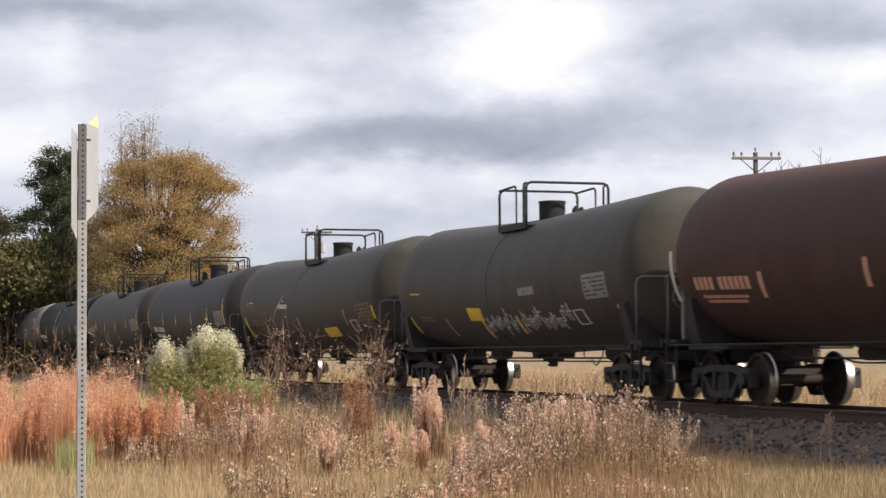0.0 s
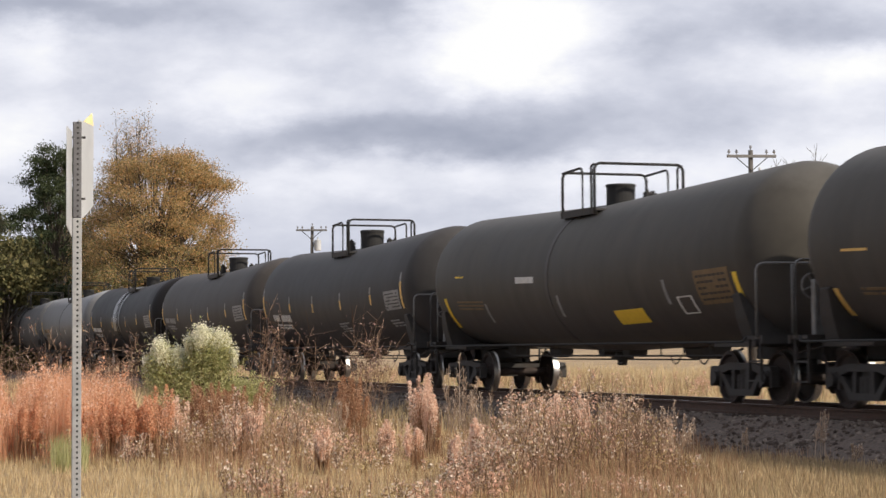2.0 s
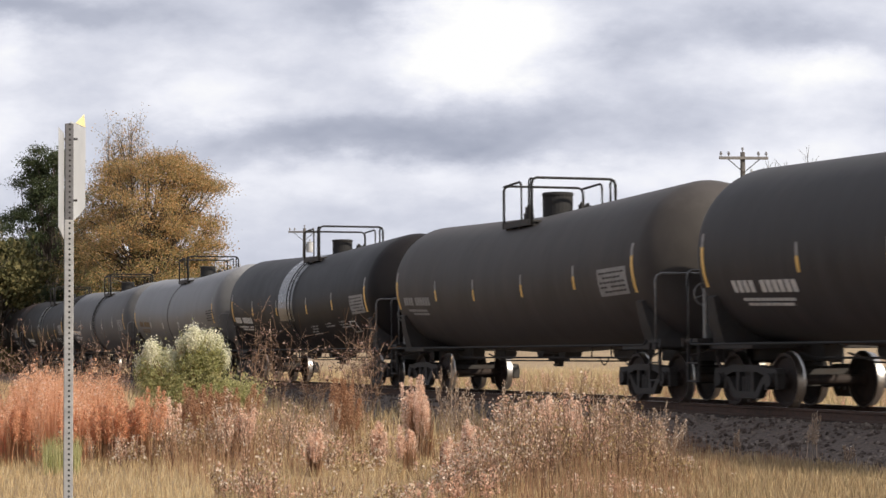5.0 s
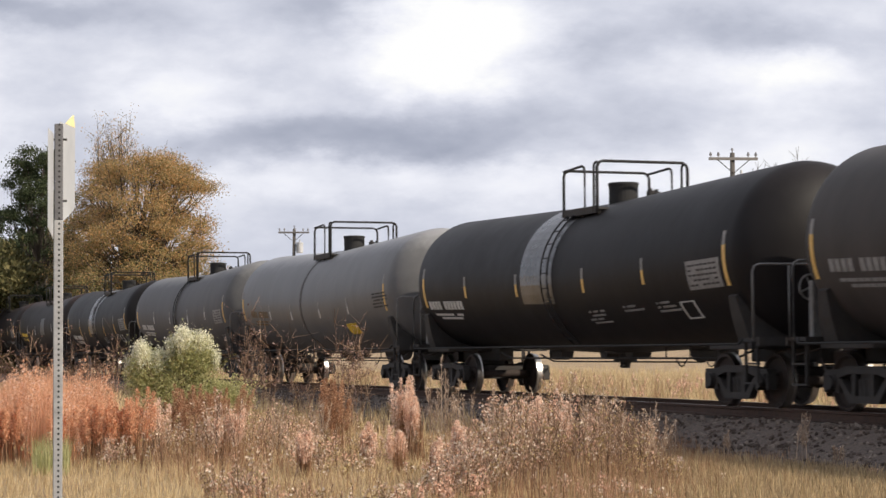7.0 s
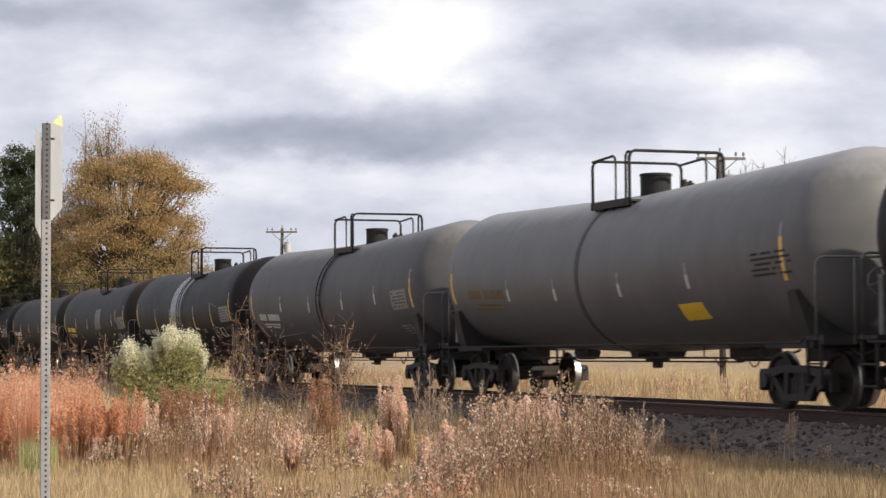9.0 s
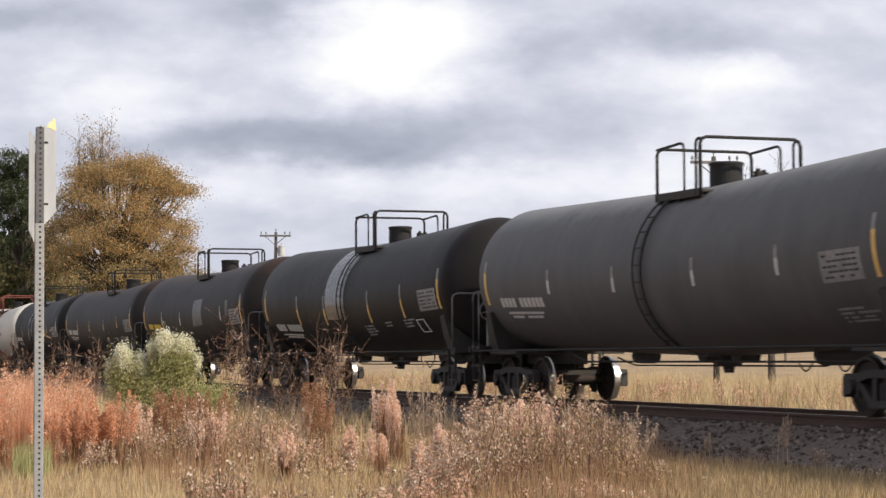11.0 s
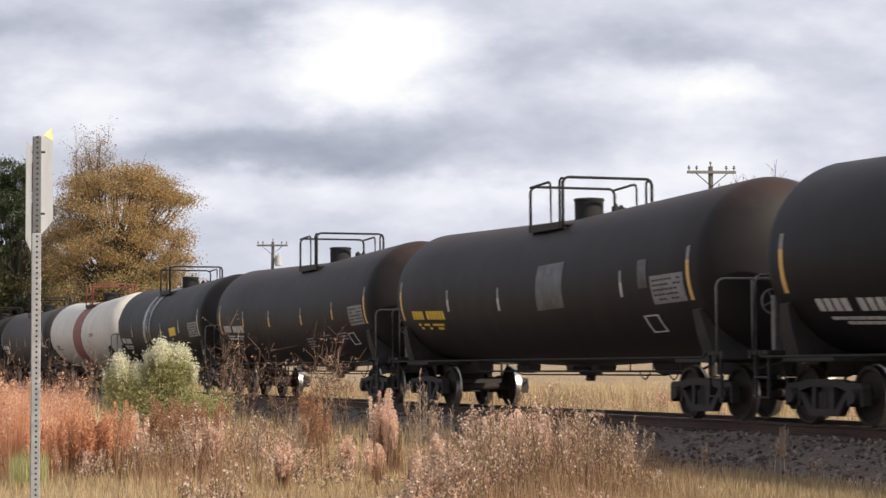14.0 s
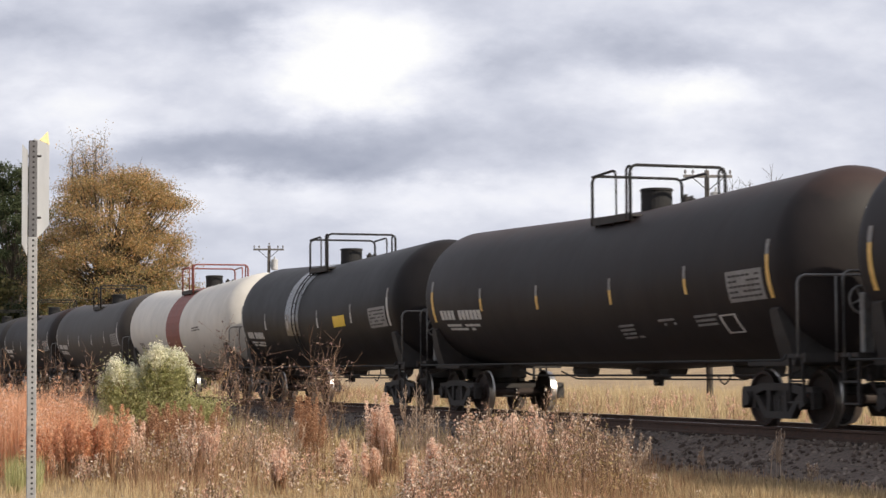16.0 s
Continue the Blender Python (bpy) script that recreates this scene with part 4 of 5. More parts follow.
def stand(p):
    """Height of the dry growth across the verge: low in the middle gap, tapering off towards the stones."""
    slope = (p @ np.array(ACROSS)) / (p @ np.array(AHEAD))
    return np.interp(slope, (-.17, -.09, -.065, -.04, -.005, .022, .04, .10, .12, .16), (1, 1, .7, .5, .5, .8, 1.05, 1.05, .75, .35))


def build_meadow():
    rng = np.random.default_rng(21)
    # short straw-coloured grass over the whole verge
    p = off_track(scatter(64000, -0.26, 0.26, 15.5, 36, rng), 4.1)
    g1 = blades(p, rng.uniform(0.08, 0.24, len(p)), rng.uniform(0.006, 0.012, len(p)), 0.45, rng)
    p = off_track(scatter(26000, -0.26, 0.10, 34, 90, rng), 2.9)
    g2 = blades(p, rng.uniform(0.2, 0.55, len(p)), rng.uniform(0.012, 0.03, len(p)), 0.4, rng)
    stuff("dry_grass", joined(g1, g2), STRAW, "short dry straw-coloured grass on the verge", "grass")
    # taller blades where the verge meets the stones
    p = off_track(scatter(15000, 0.06, 0.26, 18.0, 25, rng), 4.3)
    stuff("verge_grass", blades(p, rng.uniform(0.08, 0.24, len(p)), rng.uniform(0.006, 0.011, len(p)), 0.35, rng), VERGE, "tall dry grass along the foot of the ballast", "grass")
    # orange bunch grass: separate clumps, feathery towards their tips
    p = clumped(scatter(130, -0.275, -0.166, 26.5, 40, rng), 0.5, -0.12, 2)
    per = 420
    k = np.repeat(np.arange(len(p)), per)
    wide, tall = rng.uniform(0.08, 0.2, len(p)), rng.uniform(0.5, 1.5, len(p))
    tuft = p[k] + np.stack([rng.normal(0, 1, len(k)) * wide[k], rng.normal(0, 1, len(k)) * wide[k], np.zeros(len(k))], 1)
    hh = tall[k] * rng.uniform(0.45, 1.0, len(k))
    stuff("orange_grass", blades(tuft, hh, rng.uniform(0.004, 0.009, len(k)), 0.16, rng), ORANGE, "tall orange-pink bunch grass glowing in the sun", "grass")
    lobes = rng.normal(0, 1, (len(p), 7, 2))
    k = np.repeat(np.arange(len(p)), 950)
    which = rng.integers(0, 7, len(k))
    at = lobes[k, which] * wide[k][:, None] * 1.1
    lobe_top = 1.0 - 0.06 * which
    z = tall[k] * lobe_top * (1 - rng.random(len(k)) ** 1.2 * 0.62)
    c = p[k] + np.stack([at[:, 0] + rng.normal(0, .035, len(k)), at[:, 1] + rng.normal(0, .035, len(k)), z], 1)
    pale = rng.random(len(k)) < 0.28
    stuff("orange_tufts", flecks(c[~pale], rng.uniform(0.010, 0.028, (~pale).sum()), rng, 2.0), ORANGE, "feathery orange tips of the bunch grass", "grass tips")
    stuff("pink_plumes", flecks(c[pale], rng.uniform(0.010, 0.026, pale.sum()), rng, 1.8), PEACH, "pale peach seed plumes on the orange grass", "seed plumes")
    # a patch of green stalks at the foot of the orange grass
    p = scatter(900, -0.196, -0.178, 24.5, 26.5, rng)
    stuff("green_grass", blades(p, rng.uniform(0.2, 0.55, len(p)), rng.uniform(0.006, 0.012, len(p)), 0.3, rng), GREEN, "small patch of green grass at the verge", "grass")
    # brown weeds with pale seed tufts
    segs, tufts = [], []
    for n, a0, a1, d0, d1, h0, h1, cut in ((330, -0.16, 0.12, 22.8, 30, 0.40, 0.88, -0.05), (260, 0.0, 0.115, 20, 25.0, 0.55, 1.0, -.1), (200, -0.15, 0.0, 29, 44, 0.5, 1.05, -.02),
                                     (340, -0.11, 0.13, 18, 22.5, 0.26, 0.64, -0.04), (80, -0.24, -0.10, 25, 29, 0.3, 0.7, 0.0), (60, 0.10, 0.24, 19, 24, 0.2, 0.45, 0.05)):
        p = clumped(off_track(scatter(n * 2, a0, a1, d0, d1, rng), 3.1), 0.45, cut, 7)[:n]
        patch = np.array([noise.noise(Vector((x * .38, y * .38, 12))) for x, y, _ in p])
        s, c = weeds(p, rng.uniform(h0, h1, len(p)) * np.clip(.85 + 1.1 * patch, .4, 1.4) * stand(p), rng, branch=16, tuft=6)
        segs.append(s), tufts.append(c)
    a, b, w = (np.concatenate([s[i] for s in segs]) for i in range(3))
    stuff("weed_stalks", ribbons(a, b, w, rng), BROWN, "brown branching stalks of dead weeds", "weeds")
    c = np.concatenate(tufts)
    mood = np.array([noise.noise(Vector((x * 0.9, y * 0.9, 5))) for x, y, _ in c])
    keep = rng.random(len(c)) < np.clip(0.42 + 1.0 * mood, 0.1, 0.9)
    c = c[keep]
    hue = np.array([noise.noise(Vector((x * .7, y * .7, 31))) for x, y, _ in c]) + rng.normal(0, .16, len(c))
    for name, pick, material, label in (("weed_seed_heads", abs(hue) <= .14, SEED, "pale seed heads on the dead weeds"), ("weed_tufts", hue > .14, PINK, "pinkish dry tufts on the dead weeds"),
                                        ("weed_leaves", hue < -.14, OCHRE, "small ochre leaves left on the dead weeds")):
        stuff(name, flecks(c[pick], rng.uniform(0.010, 0.031, pick.sum()), rng, 1.4), material, label, "weed heads")
    # haze of fine upright brown grass between the weeds
    p = clumped(off_track(scatter(40000, -0.20, 0.20, 17, 40, rng), 3.2), 0.6, 0.02, 3)
    ahead = p @ np.array(AHEAD)
    p = p[ahead > np.interp((p @ np.array(ACROSS)) / ahead, (-.2, -.12, -.05), (25.5, 22.5, 17)) + rng.normal(0, .7, len(p))]
    stuff("brown_grass", blades(p, rng.uniform(0.2, 0.62, len(p)) * stand(p), rng.uniform(0.004, 0.008, len(p)), 0.3, rng), BROWN_GRASS, "upright reddish-brown dead grass between weeds", "grass")
    # field behind the line
    x = rng.uniform(-125, 0, 60000)
    y = TRACK_Y + 3.2 + 34 * rng.random(60000) ** 1.6
    p = np.stack([x, y, np.full(60000, -.03)], 1)
    patch = np.array([noise.noise(Vector((a * .25, b * .5, 9))) for a, b, _ in p])
    stuff("field_grass", blades(p, rng.uniform(0.3, 0.8, len(p)) * np.clip(.9 + 1.2 * patch, .4, 1.5), rng.uniform(0.008, 0.022, len(p)), 0.6, rng), FIELD, "golden tall grass in the field behind the track", "grass")

    for name, n, lo, hi, material, label in (("rusty_field_grass", 5200, .5, 1.05, BROWN_GRASS, "reddish-brown tall grass in clumps behind the track"), ("green_field_grass", 2200, .4, .8, FADED, "olive-green weeds in clumps behind the track")):
        x = rng.uniform(-95, -20, n * 3)
        p = clumped(np.stack([x, TRACK_Y + rng.uniform(3.3, 12, n * 3), np.full(n * 3, -.03)], 1), .33, .16, lo * 40)[:n]
        stuff(name, blades(p, rng.uniform(lo, hi, len(p)), rng.uniform(.008, .018, len(p)), .5, rng), material, label, "grass")
    # weeds that stand in the field close behind the rails
    n = 260
    p = np.stack([rng.uniform(-95, -22, n), TRACK_Y + rng.uniform(3.2, 11, n), np.full(n, -.03)], 1)
    (a, b, w), c = weeds(p, rng.uniform(0.4, 0.95, n), rng, branch=12, tuft=4)
    stuff("field_weed_stalks", ribbons(a, b, w * 1.4, rng), BROWN, "brown weed stalks in the field behind the track", "weeds")
    stuff("field_weed_heads", flecks(c, rng.uniform(0.02, 0.05, len(c)), rng, 1.4), PINK, "pinkish seed heads in the field behind the track", "seed heads")


BROWN_GRASS = foliage("brown_grass", [(0.18, 0.10, 0.06), (0.36, 0.21, 0.125), (0.54, 0.36, 0.23)], 0.48)
build_meadow()


def local(ob, data, name, material, label=""):
    return tagged(sheet(name, data[0], data[1], material, ob, label), kind="stuff")


def green_bush():
    rng = np.random.default_rng(5)
    bush = tagged(new("saltbush"), "grey-green bush with cream-white seed tufts on top", "bush")
    bush.matrix_basis = Matrix.Translation(spot(-0.122 * 38, 38))
    lobes = ((-0.74, 0.0, 1.22, 0.26, .42), (-0.42, .1, 1.16, 0.22, .3), (0.04, 0, 1.52, .24, .36), (0.34, .1, 1.46, .26, .34), (-0.1, 0, .85, .6, .45), (0.75, 0, .82, .5, .28))
    c, tops, a, b = [], [], [], []
    for x, y, z, r, h in lobes:
        n = 6000
        q = rng.normal(size=(n, 3)) * np.array([r, r, h]) * .55 + np.array([x, y, z - .1])
        c.append(q[q[:, 2] > .05])
        if z > 1.0:
            for k in range(34):
                off = rng.normal(0, r * .5)
                m = np.array([x + off, y + rng.normal(0, r * .5), z + h * (rng.uniform(.38, .92) - .5 * (off / r) ** 2)])
                tops.append(rng.normal(size=(420, 3)) * np.array([.04, .04, .09]) + m)
                a.append([x * .2, 0, 0]), b.append(m)
    R3 = Matrix.Rotation(radians(71.6), 3, "Z")
    def turn(v):
        return v @ np.array(R3).T
    local(bush, flecks(turn(np.concatenate(c)), rng.uniform(.014, .034, sum(map(len, c))), rng, 2.0), "foliage", GREEN)
    tops = turn(np.concatenate(tops))
    local(bush, flecks(tops, rng.uniform(.014, .034, len(tops)), rng, 1.3), "seed_tuft", CREAM, "cream-white fluffy seed tufts")
    a, b = turn(np.array(a)), turn(np.array(b))
    local(bush, ribbons(a, b, np.full(len(a), .02), rng), "stem", BROWN)


def bare_shrub(across, ahead, height, width, seed, leaf=230):
    rng = np.random.default_rng(seed)
    ob = tagged(new("shrub"), "thin bare shrub with dry russet leaves before the train", "shrub", "russet shrubs")
    ob.matrix_basis = Matrix.Translation(spot(across * ahead, ahead))
    a, b, w, ends = [], [], [], []
    for k in range(12):
        p = rng.normal(0, .08, 3) * np.array([1, 1, 0])
        ang, out = rng.uniform(0, 6.28), rng.uniform(.2, 1) * width
        h = height * rng.uniform(.6, 1.0)
        d = np.array([math.cos(ang) * out, math.sin(ang) * out, h])
        for j in range(4):
            q = p + d * .25 + rng.normal(0, .04, 3)
            a.append(p), b.append(q), w.append(.017 - .003 * j)
            if j:
                for m in range(5):
                    e = q + rng.normal(0, .16, 3) + np.array([0, 0, .16])
                    a.append(q), b.append(e), w.append(.010)
                    ends.append((q, e))
            p = q
    local(ob, ribbons(np.array(a), np.array(b), np.array(w), rng), "stem", BROWN)
    k = rng.integers(0, len(ends), leaf)
    q, e = np.array([x[0] for x in ends])[k], np.array([x[1] for x in ends])[k]
    c = q + (e - q) * rng.uniform(.3, 1.15, (leaf, 1)) + rng.normal(0, .03, (leaf, 3))
    local(ob, flecks(c, rng.uniform(.02, .045, leaf), rng, 1.5), "foliage", RUSSET)


green_bush()
for i, s in enumerate(((-0.214, 44, 2.1, .85), (-0.20, 40, 1.6, .6), (-0.172, 43, 1.9, .9), (-0.160, 41, 1.7, .7), (-0.092, 42, 2.35, .7), (-0.080, 40, 1.9, .6), (-0.040, 38, 2.1, .45), (-0.033, 39, 1.8, .5), (-0.060, 39, 1.4, .45), (-0.235, 42, 1.7, .7))):
    bare_shrub(*s, seed=40 + i)


RUSTY = foliage("rusty_grass_tips", [(0.26, 0.13, 0.075), (0.44, 0.25, 0.15), (0.60, 0.40, 0.26)], 0.4)


def plume_grass():
    """The pale clump of plumes that stands alone in the verge."""
    rng = np.random.default_rng(8)
    for across, ahead, h, spread, tip in ((-0.010, 27.5, 1.20, .10, PEACH), (-0.004, 27.2, 1.0, .07, PEACH), (-0.146, 27, 1.1, .15, ORANGE), (-0.135, 29, .9, .1, PEACH), (-0.152, 27, .8, .1, ORANGE), (-0.108, 34, 1.0, .3, RUSTY), (-0.120, 33, .85, .22, RUSTY),
                                     (-0.045, 30, 1.15, .16, RUSTY), (-0.012, 24.5, .62, .06, PEACH), (0.052, 25, .95, .1, PEACH), (0.062, 24.5, 1.0, .1, PEACH), (0.07, 25.5, .9, .08, PEACH), (-0.06, 24, .6, .05, PEACH), (-0.028, 25.5, .65, .05, PEACH), (0.018, 24.5, .7, .05, PEACH), (0.005, 23.5, .55, .04, PEACH),
                                     (-0.165, 27, .95, .14, ORANGE), (-0.185, 27, .75, .1, ORANGE), (-0.21, 27, .9, .14, ORANGE), (-0.1, 27, .8, .1, PEACH)):
        ob = tagged(new("plume_grass"), "clump of dead grass with pale pink plumes", "plume grass", "pink plume clumps")
        ob.matrix_basis = Matrix.Translation(spot(across * ahead, ahead))
        n = 150
        p = np.concatenate([rng.normal(0, spread * .7, (n, 2)), np.full((n, 1), -.03)], 1)
        local(ob, blades(p, rng.uniform(.4, .92, n) * h, rng.uniform(.006, .012, n), .15, rng), "stalk", BROWN_GRASS)
        c = []
        for k in range(int(1 + spread * 120)):
            x, y = rng.normal(0, spread * .9, 2)
            top = h * rng.uniform(.68, 1.0)
            m = 380
            u = rng.uniform(0, 1, m)
            thick = .008 + .020 * np.sin(np.pi * np.clip(u * .9 + .08, 0, 1))
            c.append(np.stack([x * (1 + .25 * u) + rng.normal(0, 1, m) * thick, y * (1 + .25 * u) + rng.normal(0, 1, m) * thick, top * (.42 + .58 * u)], 1))
        c = np.concatenate(c)
        local(ob, flecks(c, rng.uniform(.009, .022, len(c)), rng, 1.9), "plume", tip, "fluffy pale pink plumes" if tip is PEACH else "")


plume_grass()


def tall_weed(across, ahead, h, seed, z=0.0, tuft=5):
    rng = np.random.default_rng(seed)
    ob = tagged(new("tall_weed"), "tall dead weed with tiny seed heads beside the ballast", "weed", "single tall weeds")
    ob.matrix_basis = Matrix.Translation(spot(across * ahead, ahead, z))
    a, b, w, c = [], [], [], []
    for k in range(5):
        foot = np.array([rng.normal(0, .05), rng.normal(0, .05), 0])
        top = foot + np.array([rng.normal(0, .10) * h, rng.normal(0, .10) * h, h * rng.uniform(.65, 1)])
        a.append(foot[None]), b.append(top[None]), w.append(np.array([.011]))
        m = 46
        u = rng.uniform(.28, 1.0, m)
        ang, ln = rng.uniform(0, 6.28, m), h * .17 * (1.12 - u) ** .6 * rng.uniform(.5, 1.1, m)
        p = foot + (top - foot) * u[:, None]
        q = p + np.stack([np.cos(ang) * ln * .55, np.sin(ang) * ln * .55, ln], 1)
        a.append(p), b.append(q), w.append(np.full(m, .006))
        c.append((p + (q - p) * rng.uniform(.4, 1.1, (m, 1)))[:m * tuft // 6])
    local(ob, ribbons(np.concatenate(a), np.concatenate(b), np.concatenate(w), rng), "stalk", DUN)
    c = np.concatenate(c)
    local(ob, flecks(c, rng.uniform(.010, .024, len(c)), rng, 1.3), "seed_head", SEED)


for i, s in enumerate(((0.193, 25.3, .62, .12), (0.090, 27, 1.1, 0), (0.098, 26, .95, 0), (0.006, 29, 1.45, 0), (0.012, 29.5, 1.25, 0), (0.034, 28, 1.1, 0), (0.118, 25.5, .75, 0), (0.126, 26.5, .55, .05), (0.155, 26.5, .35, .1), (0.21, 24.5, .35, .05), (0.084, 25, .95, 0), (0.103, 25, .8, 0), (0.059, 27, 1.15, 0), (0.046, 26, 1.0, 0), (0.072, 26.5, 1.0, 0), (0.020, 27.5, 1.05, 0), (0.113, 26, .85, 0), (-0.052, 28, 1.0, 0), (-0.075, 27, .9, 0))):
    tall_weed(*s[:3], 70 + i, s[3])


# ---- trees behind the train ----
def branch_curve(bm, a, b, r0, r1, rng, n=4):
    a, b = Vector(a), Vector(b)
    p, ra = a, r0
    for k in range(1, n + 1):
        t = k / n
        q = a.lerp(b, t) + (Vector(rng.normal(0, (b - a).length * .03, 3)) if k < n else Vector())
        rb = r0 + (r1 - r0) * t
        rod(bm, p, q, ra, 7, rb)
        p, ra = q, rb


def tree(label, category, across, ahead, height, radius, bottom, material, seed, clumps=70, leaves=260, leaf=.24, clump=.85, sparse_top=0, flat=1.0, form=(.85, 1, .85, .6, .2), low=None):
    rng = np.random.default_rng(seed)
    ob = tagged(new("tree"), label, category, "trees behind the train")
    ob.matrix_basis = Matrix.Translation(spot(across * ahead, ahead))
    bm = bmesh.new()
    rod(bm, (0, 0, -.1), (0, 0, height * .35), .30, 10, .22)
    branch_curve(bm, (0, 0, height * .35), (.2, .1, height * .92), .22, .03, rng, 6)
    cs = []
    for k in range(clumps):
        up, ang, out = rng.random(), rng.uniform(0, 2 * math.pi), rng.uniform(.3, 1) ** .6
        wide = radius * float(np.interp(up, (0, .35, .65, .85, 1), form)) * (1 + .13 * math.sin(3 * ang + seed) + .08 * math.sin(7 * up + ang))
        cs.append((math.cos(ang) * wide * out, math.sin(ang) * wide * out, bottom + (height - bottom) * up))
    pts = []
    for c in cs:
        start = height * (.22 + .5 * rng.random() * (c[2] / height))
        branch_curve(bm, (0, 0, min(start, c[2] - .3)), c, .085, .02, rng, 3)
        for k in range(3):
            e = np.array(c) + rng.normal(0, clump * .7, 3)
            rod(bm, c, e, .022, 5, .008)
        pts.append(rng.normal(size=(leaves, 3)) * clump * np.array([.62, .62, .45 * flat]) + np.array(c))
    for k in range(sparse_top):
        a = np.array([rng.normal(-.5, .5), rng.normal(-1.4, .5), height * .82])
        e = a + np.array([rng.normal(0, .75), rng.normal(0, .75), rng.uniform(2.6, 5.7)])
        rod(bm, a, e, .024, 5, .008)
        for j in range(15):
            s = a + (e - a) * rng.uniform(.4, 1)
            f = s + np.array([rng.normal(0, .35), rng.normal(0, .35), rng.uniform(.2, .7)])
            rod(bm, s, f, .010, 4, .005)
            pts.append(f + rng.normal(0, .18, (6, 3)))
    part("trunk", bm, BARK, ob)
    pts = np.concatenate(pts)
    if low:
        under = rng.random(len(pts)) < np.clip((height * .62 - pts[:, 2]) / (height * .45), 0, .6)
        local(ob, flecks(pts[under], rng.uniform(.5, 1.2, under.sum()) * leaf, rng, 1.3), "lower_crown", low, "leaves still olive green")
        pts = pts[~under]
    local(ob, flecks(pts, rng.uniform(.5, 1.2, len(pts)) * leaf, rng, 1.3), "crown", material)


tree("broad tree in orange and olive autumn leaf", "tree", -0.1435, 128, 14.2, 5.5, 2.0, AUTUMN, 3, 360, 440, .095, .78, sparse_top=28, flat=.75, form=(1.06, 1.0, .88, .74, .5), low=FADED)
tree("dark green pine with clumped needles", "pine", -0.194, 138, 15.9, 3.6, 3.0, PINE, 14, 90, 760, .11, .62, flat=.8, form=(1.1, 1, .75, .55, .3))
tree("olive-green tree half bare in autumn", "tree", -0.238, 142, 12.6, 3.6, 2.0, SAGE, 5, 70, 420, .14, .75)
tree("low dark evergreen in front of taller trees", "tree", -0.196, 146, 10.0, 4.6, .8, PINE, 6, 60, 420, .25, .9)
tree("dark undergrowth tree below the autumn crown", "tree", -0.125, 140, 7.2, 4.2, .5, OLIVE, 7, 50, 320, .25, .9)
tree("dark leafy tree at the wood's edge", "tree", -0.222, 128, 8.5, 4.6, .5, OLIVE, 9, 55, 320, .25, .9)
tree("small brownish tree beside the wood", "tree", -0.105, 150, 6.0, 3.0, .5, AUTUMN, 10, 40, 240, .22, .8)


def bare_tree():
    rng = np.random.default_rng(2)
    ob = tagged(new("tree"), "leafless tree whose twigs rise over the cars", "tree")
    ob.matrix_basis = Matrix.Translation(spot(0.186 * 92, 92))
    bm = bmesh.new()
    rod(bm, (0, 0, -.1), (0, 0, 5.0), .2, 8, .12)
    for k in range(26):
        e = (rng.normal(0, 1.5), rng.normal(0, 1.5), rng.uniform(7.6, 10.4))
        branch_curve(bm, (0, 0, rng.uniform(3.5, 5)), e, .05, .012, rng, 3)
        for j in range(3):
            rod(bm, e, (e[0] + rng.normal(0, .3), e[1] + rng.normal(0, .3), e[2] + rng.uniform(.1, .6)), .012, 4, .006)
    part("trunk", bm, BARK, ob)


bare_tree()


# ---- line poles ----
def line_pole(across, ahead, height, turn, can=True, lean=0.0):
    ob = tagged(new("utility_pole"), "weathered wooden utility pole with one crossarm and transformer", "utility pole", "line poles")
    ob.matrix_basis = Matrix.Translation(spot(across * ahead, ahead)) @ pose(0, 0, 0, 0, lean, turn)
    bm = bmesh.new()
    rod(bm, (0, 0, -.2), (0, 0, height), .16, 12, .11)
    part("pole", bm, POLE_WOOD, ob, smooth=True)
    bm = bmesh.new()
    box(bm, (0, -.16, height - .28), (2.3, .10, .13), bevel=.01)
    arm = part("crossarm", bm, POLE_ARM, ob)
    for s in (-1, 1):
        bm = bmesh.new()
        rod(bm, (s * .75, -.2, height - .33), (0, -.17, height - .95), .022, 6)
        part("brace", bm, STEEL_DARK, ob)
    for x in (-1.06, -.7, .7, 1.06):
        t = bmesh.new()
        lathe_at(t, x, -.16, [(height - .22, .02), (height - .14, .02), (height - .14, .055), (height - .08, .075), (height - .05, .045), (height - .01, .05), (height + .02, .03)], 10)
        part("insulator", t, CERAMIC, arm)
    t = bmesh.new()
    lathe_at(t, 0, 0, [(height, .03), (height + .12, .03), (height + .12, .06), (height + .22, .05)], 8)
    part("top_insulator", t, CERAMIC, ob)
    if can:
        t = bmesh.new()
        lathe_at(t, .42, .02, [(height - 1.75, .22), (height - 1.72, .25), (height - 1.05, .25), (height - 1.02, .27), (height - .98, .2), (height - .96, .06), (height - .78, .05)], 16)
        box(t, (.2, .02, height - 1.35), (.14, .1, .4))
        part("transformer", t, CAN_PAINT, ob, "pale grey transformer can")


POLE_ARM = surface("crossarm_wood", (0.13, 0.125, 0.12), (0.22, 0.21, 0.205), 0.9, 0, 6, stretch=(0.5, 4, 4))
line_pole(0.158, 90, 10.55, 78, lean=0)
line_pole(-0.066, 143, 10.55, 60, lean=1.0)


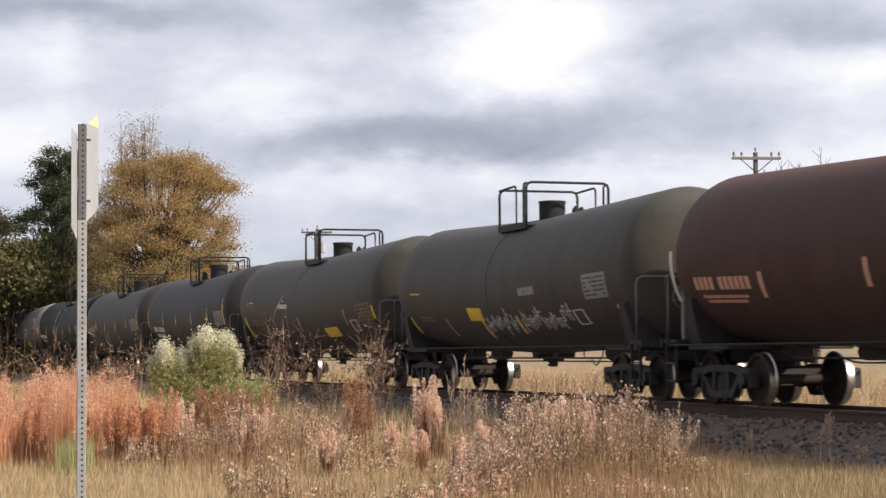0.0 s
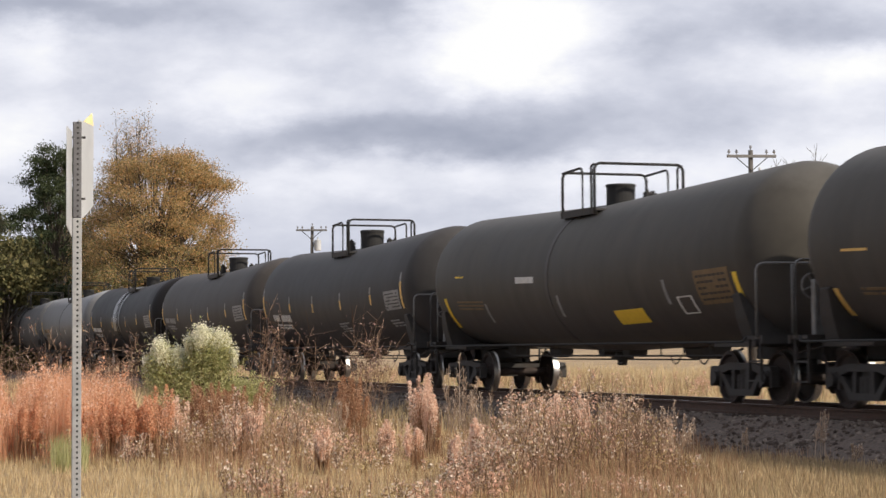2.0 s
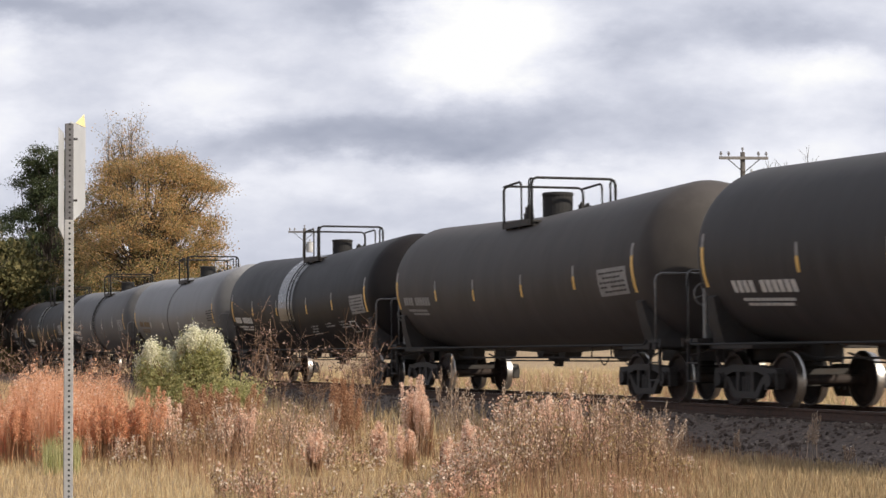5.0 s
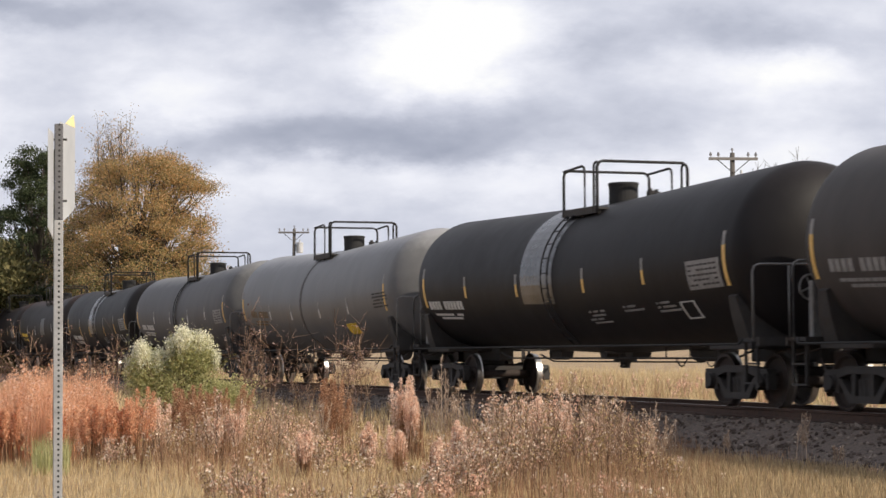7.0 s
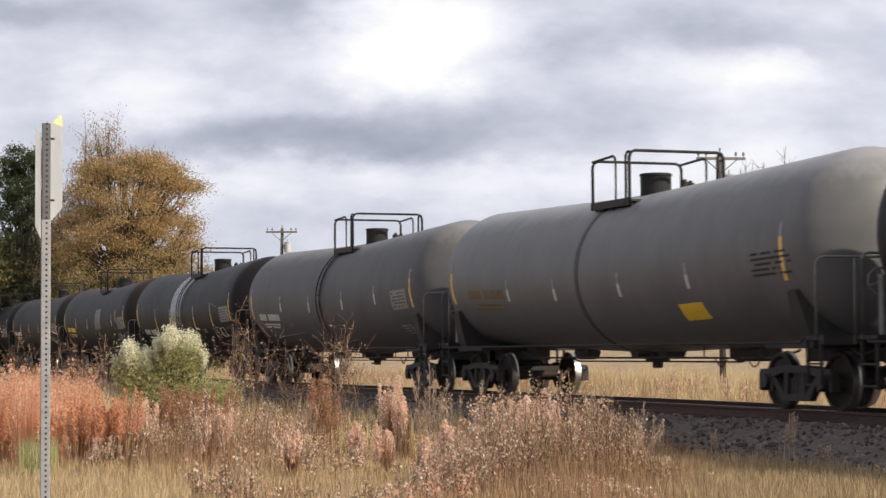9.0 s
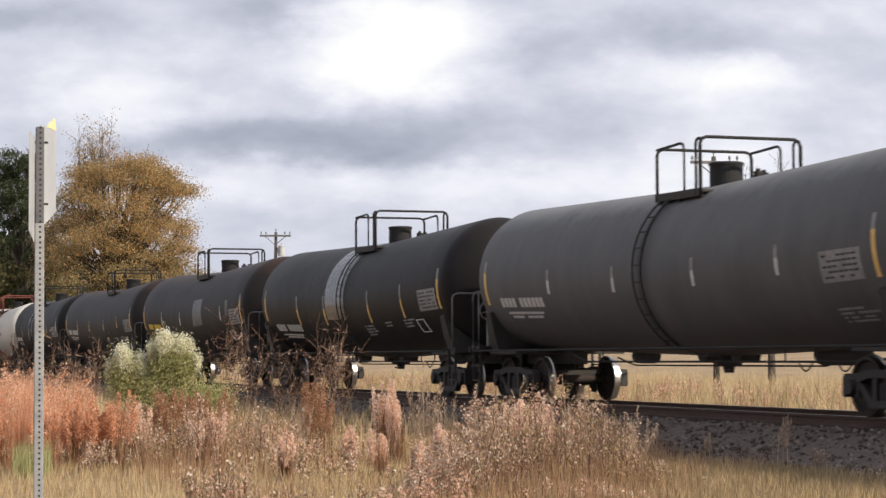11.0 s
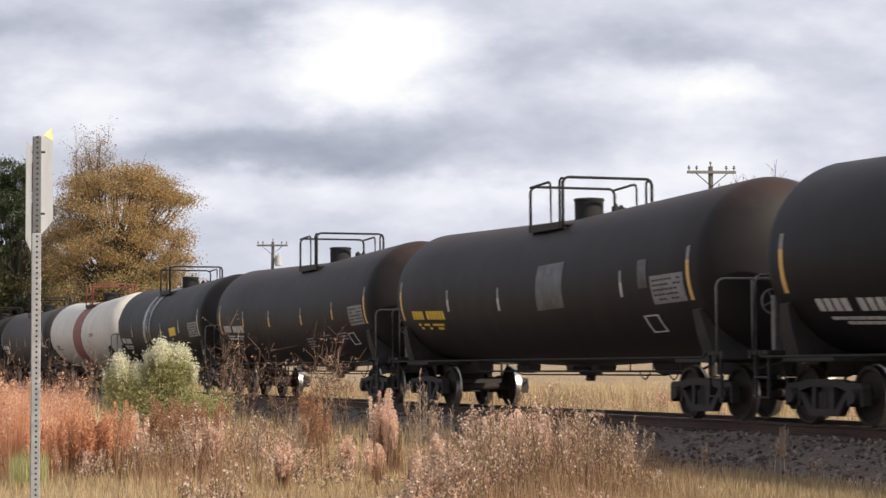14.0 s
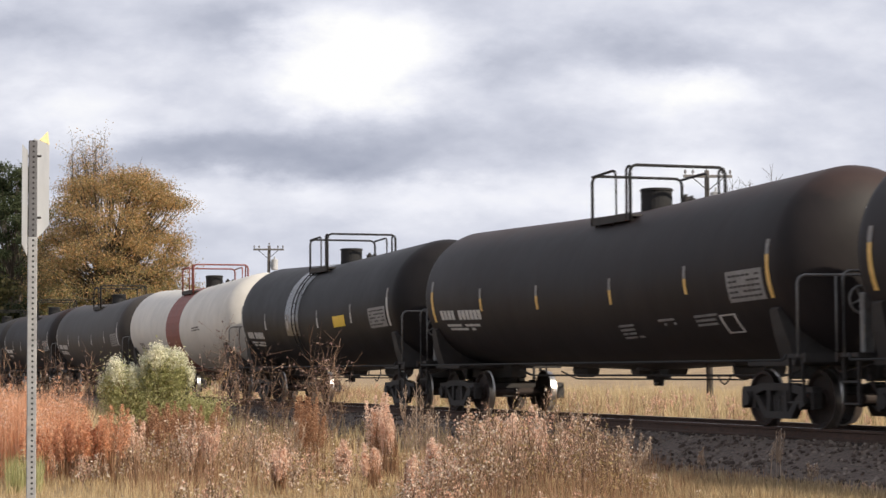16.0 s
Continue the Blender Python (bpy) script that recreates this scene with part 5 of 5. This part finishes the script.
# ---- sign post close by ----
def sign_post():
    ob = tagged(new("sign_post"), "perforated galvanised steel post with road signs seen edge-on", "sign post")
    ob.matrix_basis = Matrix.Translation(spot(-0.1840 * 9.6, 9.6)) @ pose(0, 0, 0, 0, 0, 90 - 18.99 + 10.3)
    h, w = 2.625, .046
    # square tube: local -y... faces the camera with its holed face
    bm = bmesh.new()
    split = 2.155
    box(bm, (0, 0, split / 2 - .1), (w, w, split + .2), bevel=.004)
    # separate upper length, coloured darker for the shade between the sign plates
    tube = part("post", bm, GALV, ob)
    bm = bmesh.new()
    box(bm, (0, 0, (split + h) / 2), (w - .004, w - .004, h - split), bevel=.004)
    upper = part("upper_post", bm, POST_SHADED, ob, "upper length of the post, the signs' shade in its colour")
    n = int(h / .0254)
    me = None
    for k in range(n):
        if me is None:
            bm = bmesh.new()
            bmesh.ops.create_circle(bm, cap_ends=True, segments=10, radius=.0058, matrix=Matrix.Rotation(radians(90), 4, "X"))
            me = mesh_of("hole", bm, [HOLE])
        z = .03 + k * .0254
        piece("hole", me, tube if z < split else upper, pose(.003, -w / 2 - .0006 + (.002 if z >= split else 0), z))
    def plate(name, outline, m, mat, label):
        bm = bmesh.new()
        prism(bm, outline, -.0015, .0015)
        p = part(name, bm, mat, ob, label)
        p.matrix_basis = m
        return p
    # two plates bolted to the post, nearly in line with the sight line
    plate("sign_plate", [(0, 2.14), (.17, 2.19), (.30, 2.24), (.30, 2.64), (0, 2.64)], pose(.006, .026, 0, 0, 0, 76), ALU, "bare aluminium back of a sign")
    plate("sign_plate", [(-.30, 2.10), (-.04, 2.06), (-.04, 2.57), (-.30, 2.57)], pose(-.022, -.02, 0, 0, 0, 85), ALU, "bare aluminium back of a sign")
    plate("yellow_sign", [(.10, 2.643), (.30, 2.643), (.27, 2.705)], pose(.006, .026, 0, 0, 0, 76), SIGN_YELLOW, "yellow corner of a sign")
    for z in (2.25, 2.55):
        bm = bmesh.new()
        rod(bm, (-.04, -.0, z), (.04, 0, z), .006, 6)
        part("bolt", bm, STEEL_DARK, ob)


sign_post()


# ---- what moves ----
ROLLED = ((0, 0.0), (2, 21.32), (4, 42.57), (7, 74.18), (9, 94.97), (11.5, 120.72), (13.5, 141.29), (16, 167.08))


def rolled(t):
    """Metres that the train has gone at t."""
    return float(np.interp(t, [r[0] for r in ROLLED], [r[1] for r in ROLLED]))


def motions():
    for car, x in CARS:
        walk(car, [(t, pose(x + s, TRACK_Y, RAIL_Z)) for t, s in ROLLED])
    for w, dx, start in WHEELSETS:
        walk(w, [(k / 30, pose(dx, 0, 0, 0, math.degrees(start + rolled(k / 30) / 0.457), 0)) for k in range(0, 481)])
    walk(backdrop, [(0, pose(*EYE, 0, 0, 161.0)), (4, pose(*EYE, 0, 0, 161.8)), (9, pose(*EYE, 0, 0, 163.3)), (16, pose(*EYE, 0, 0, 164.7))])


motions()
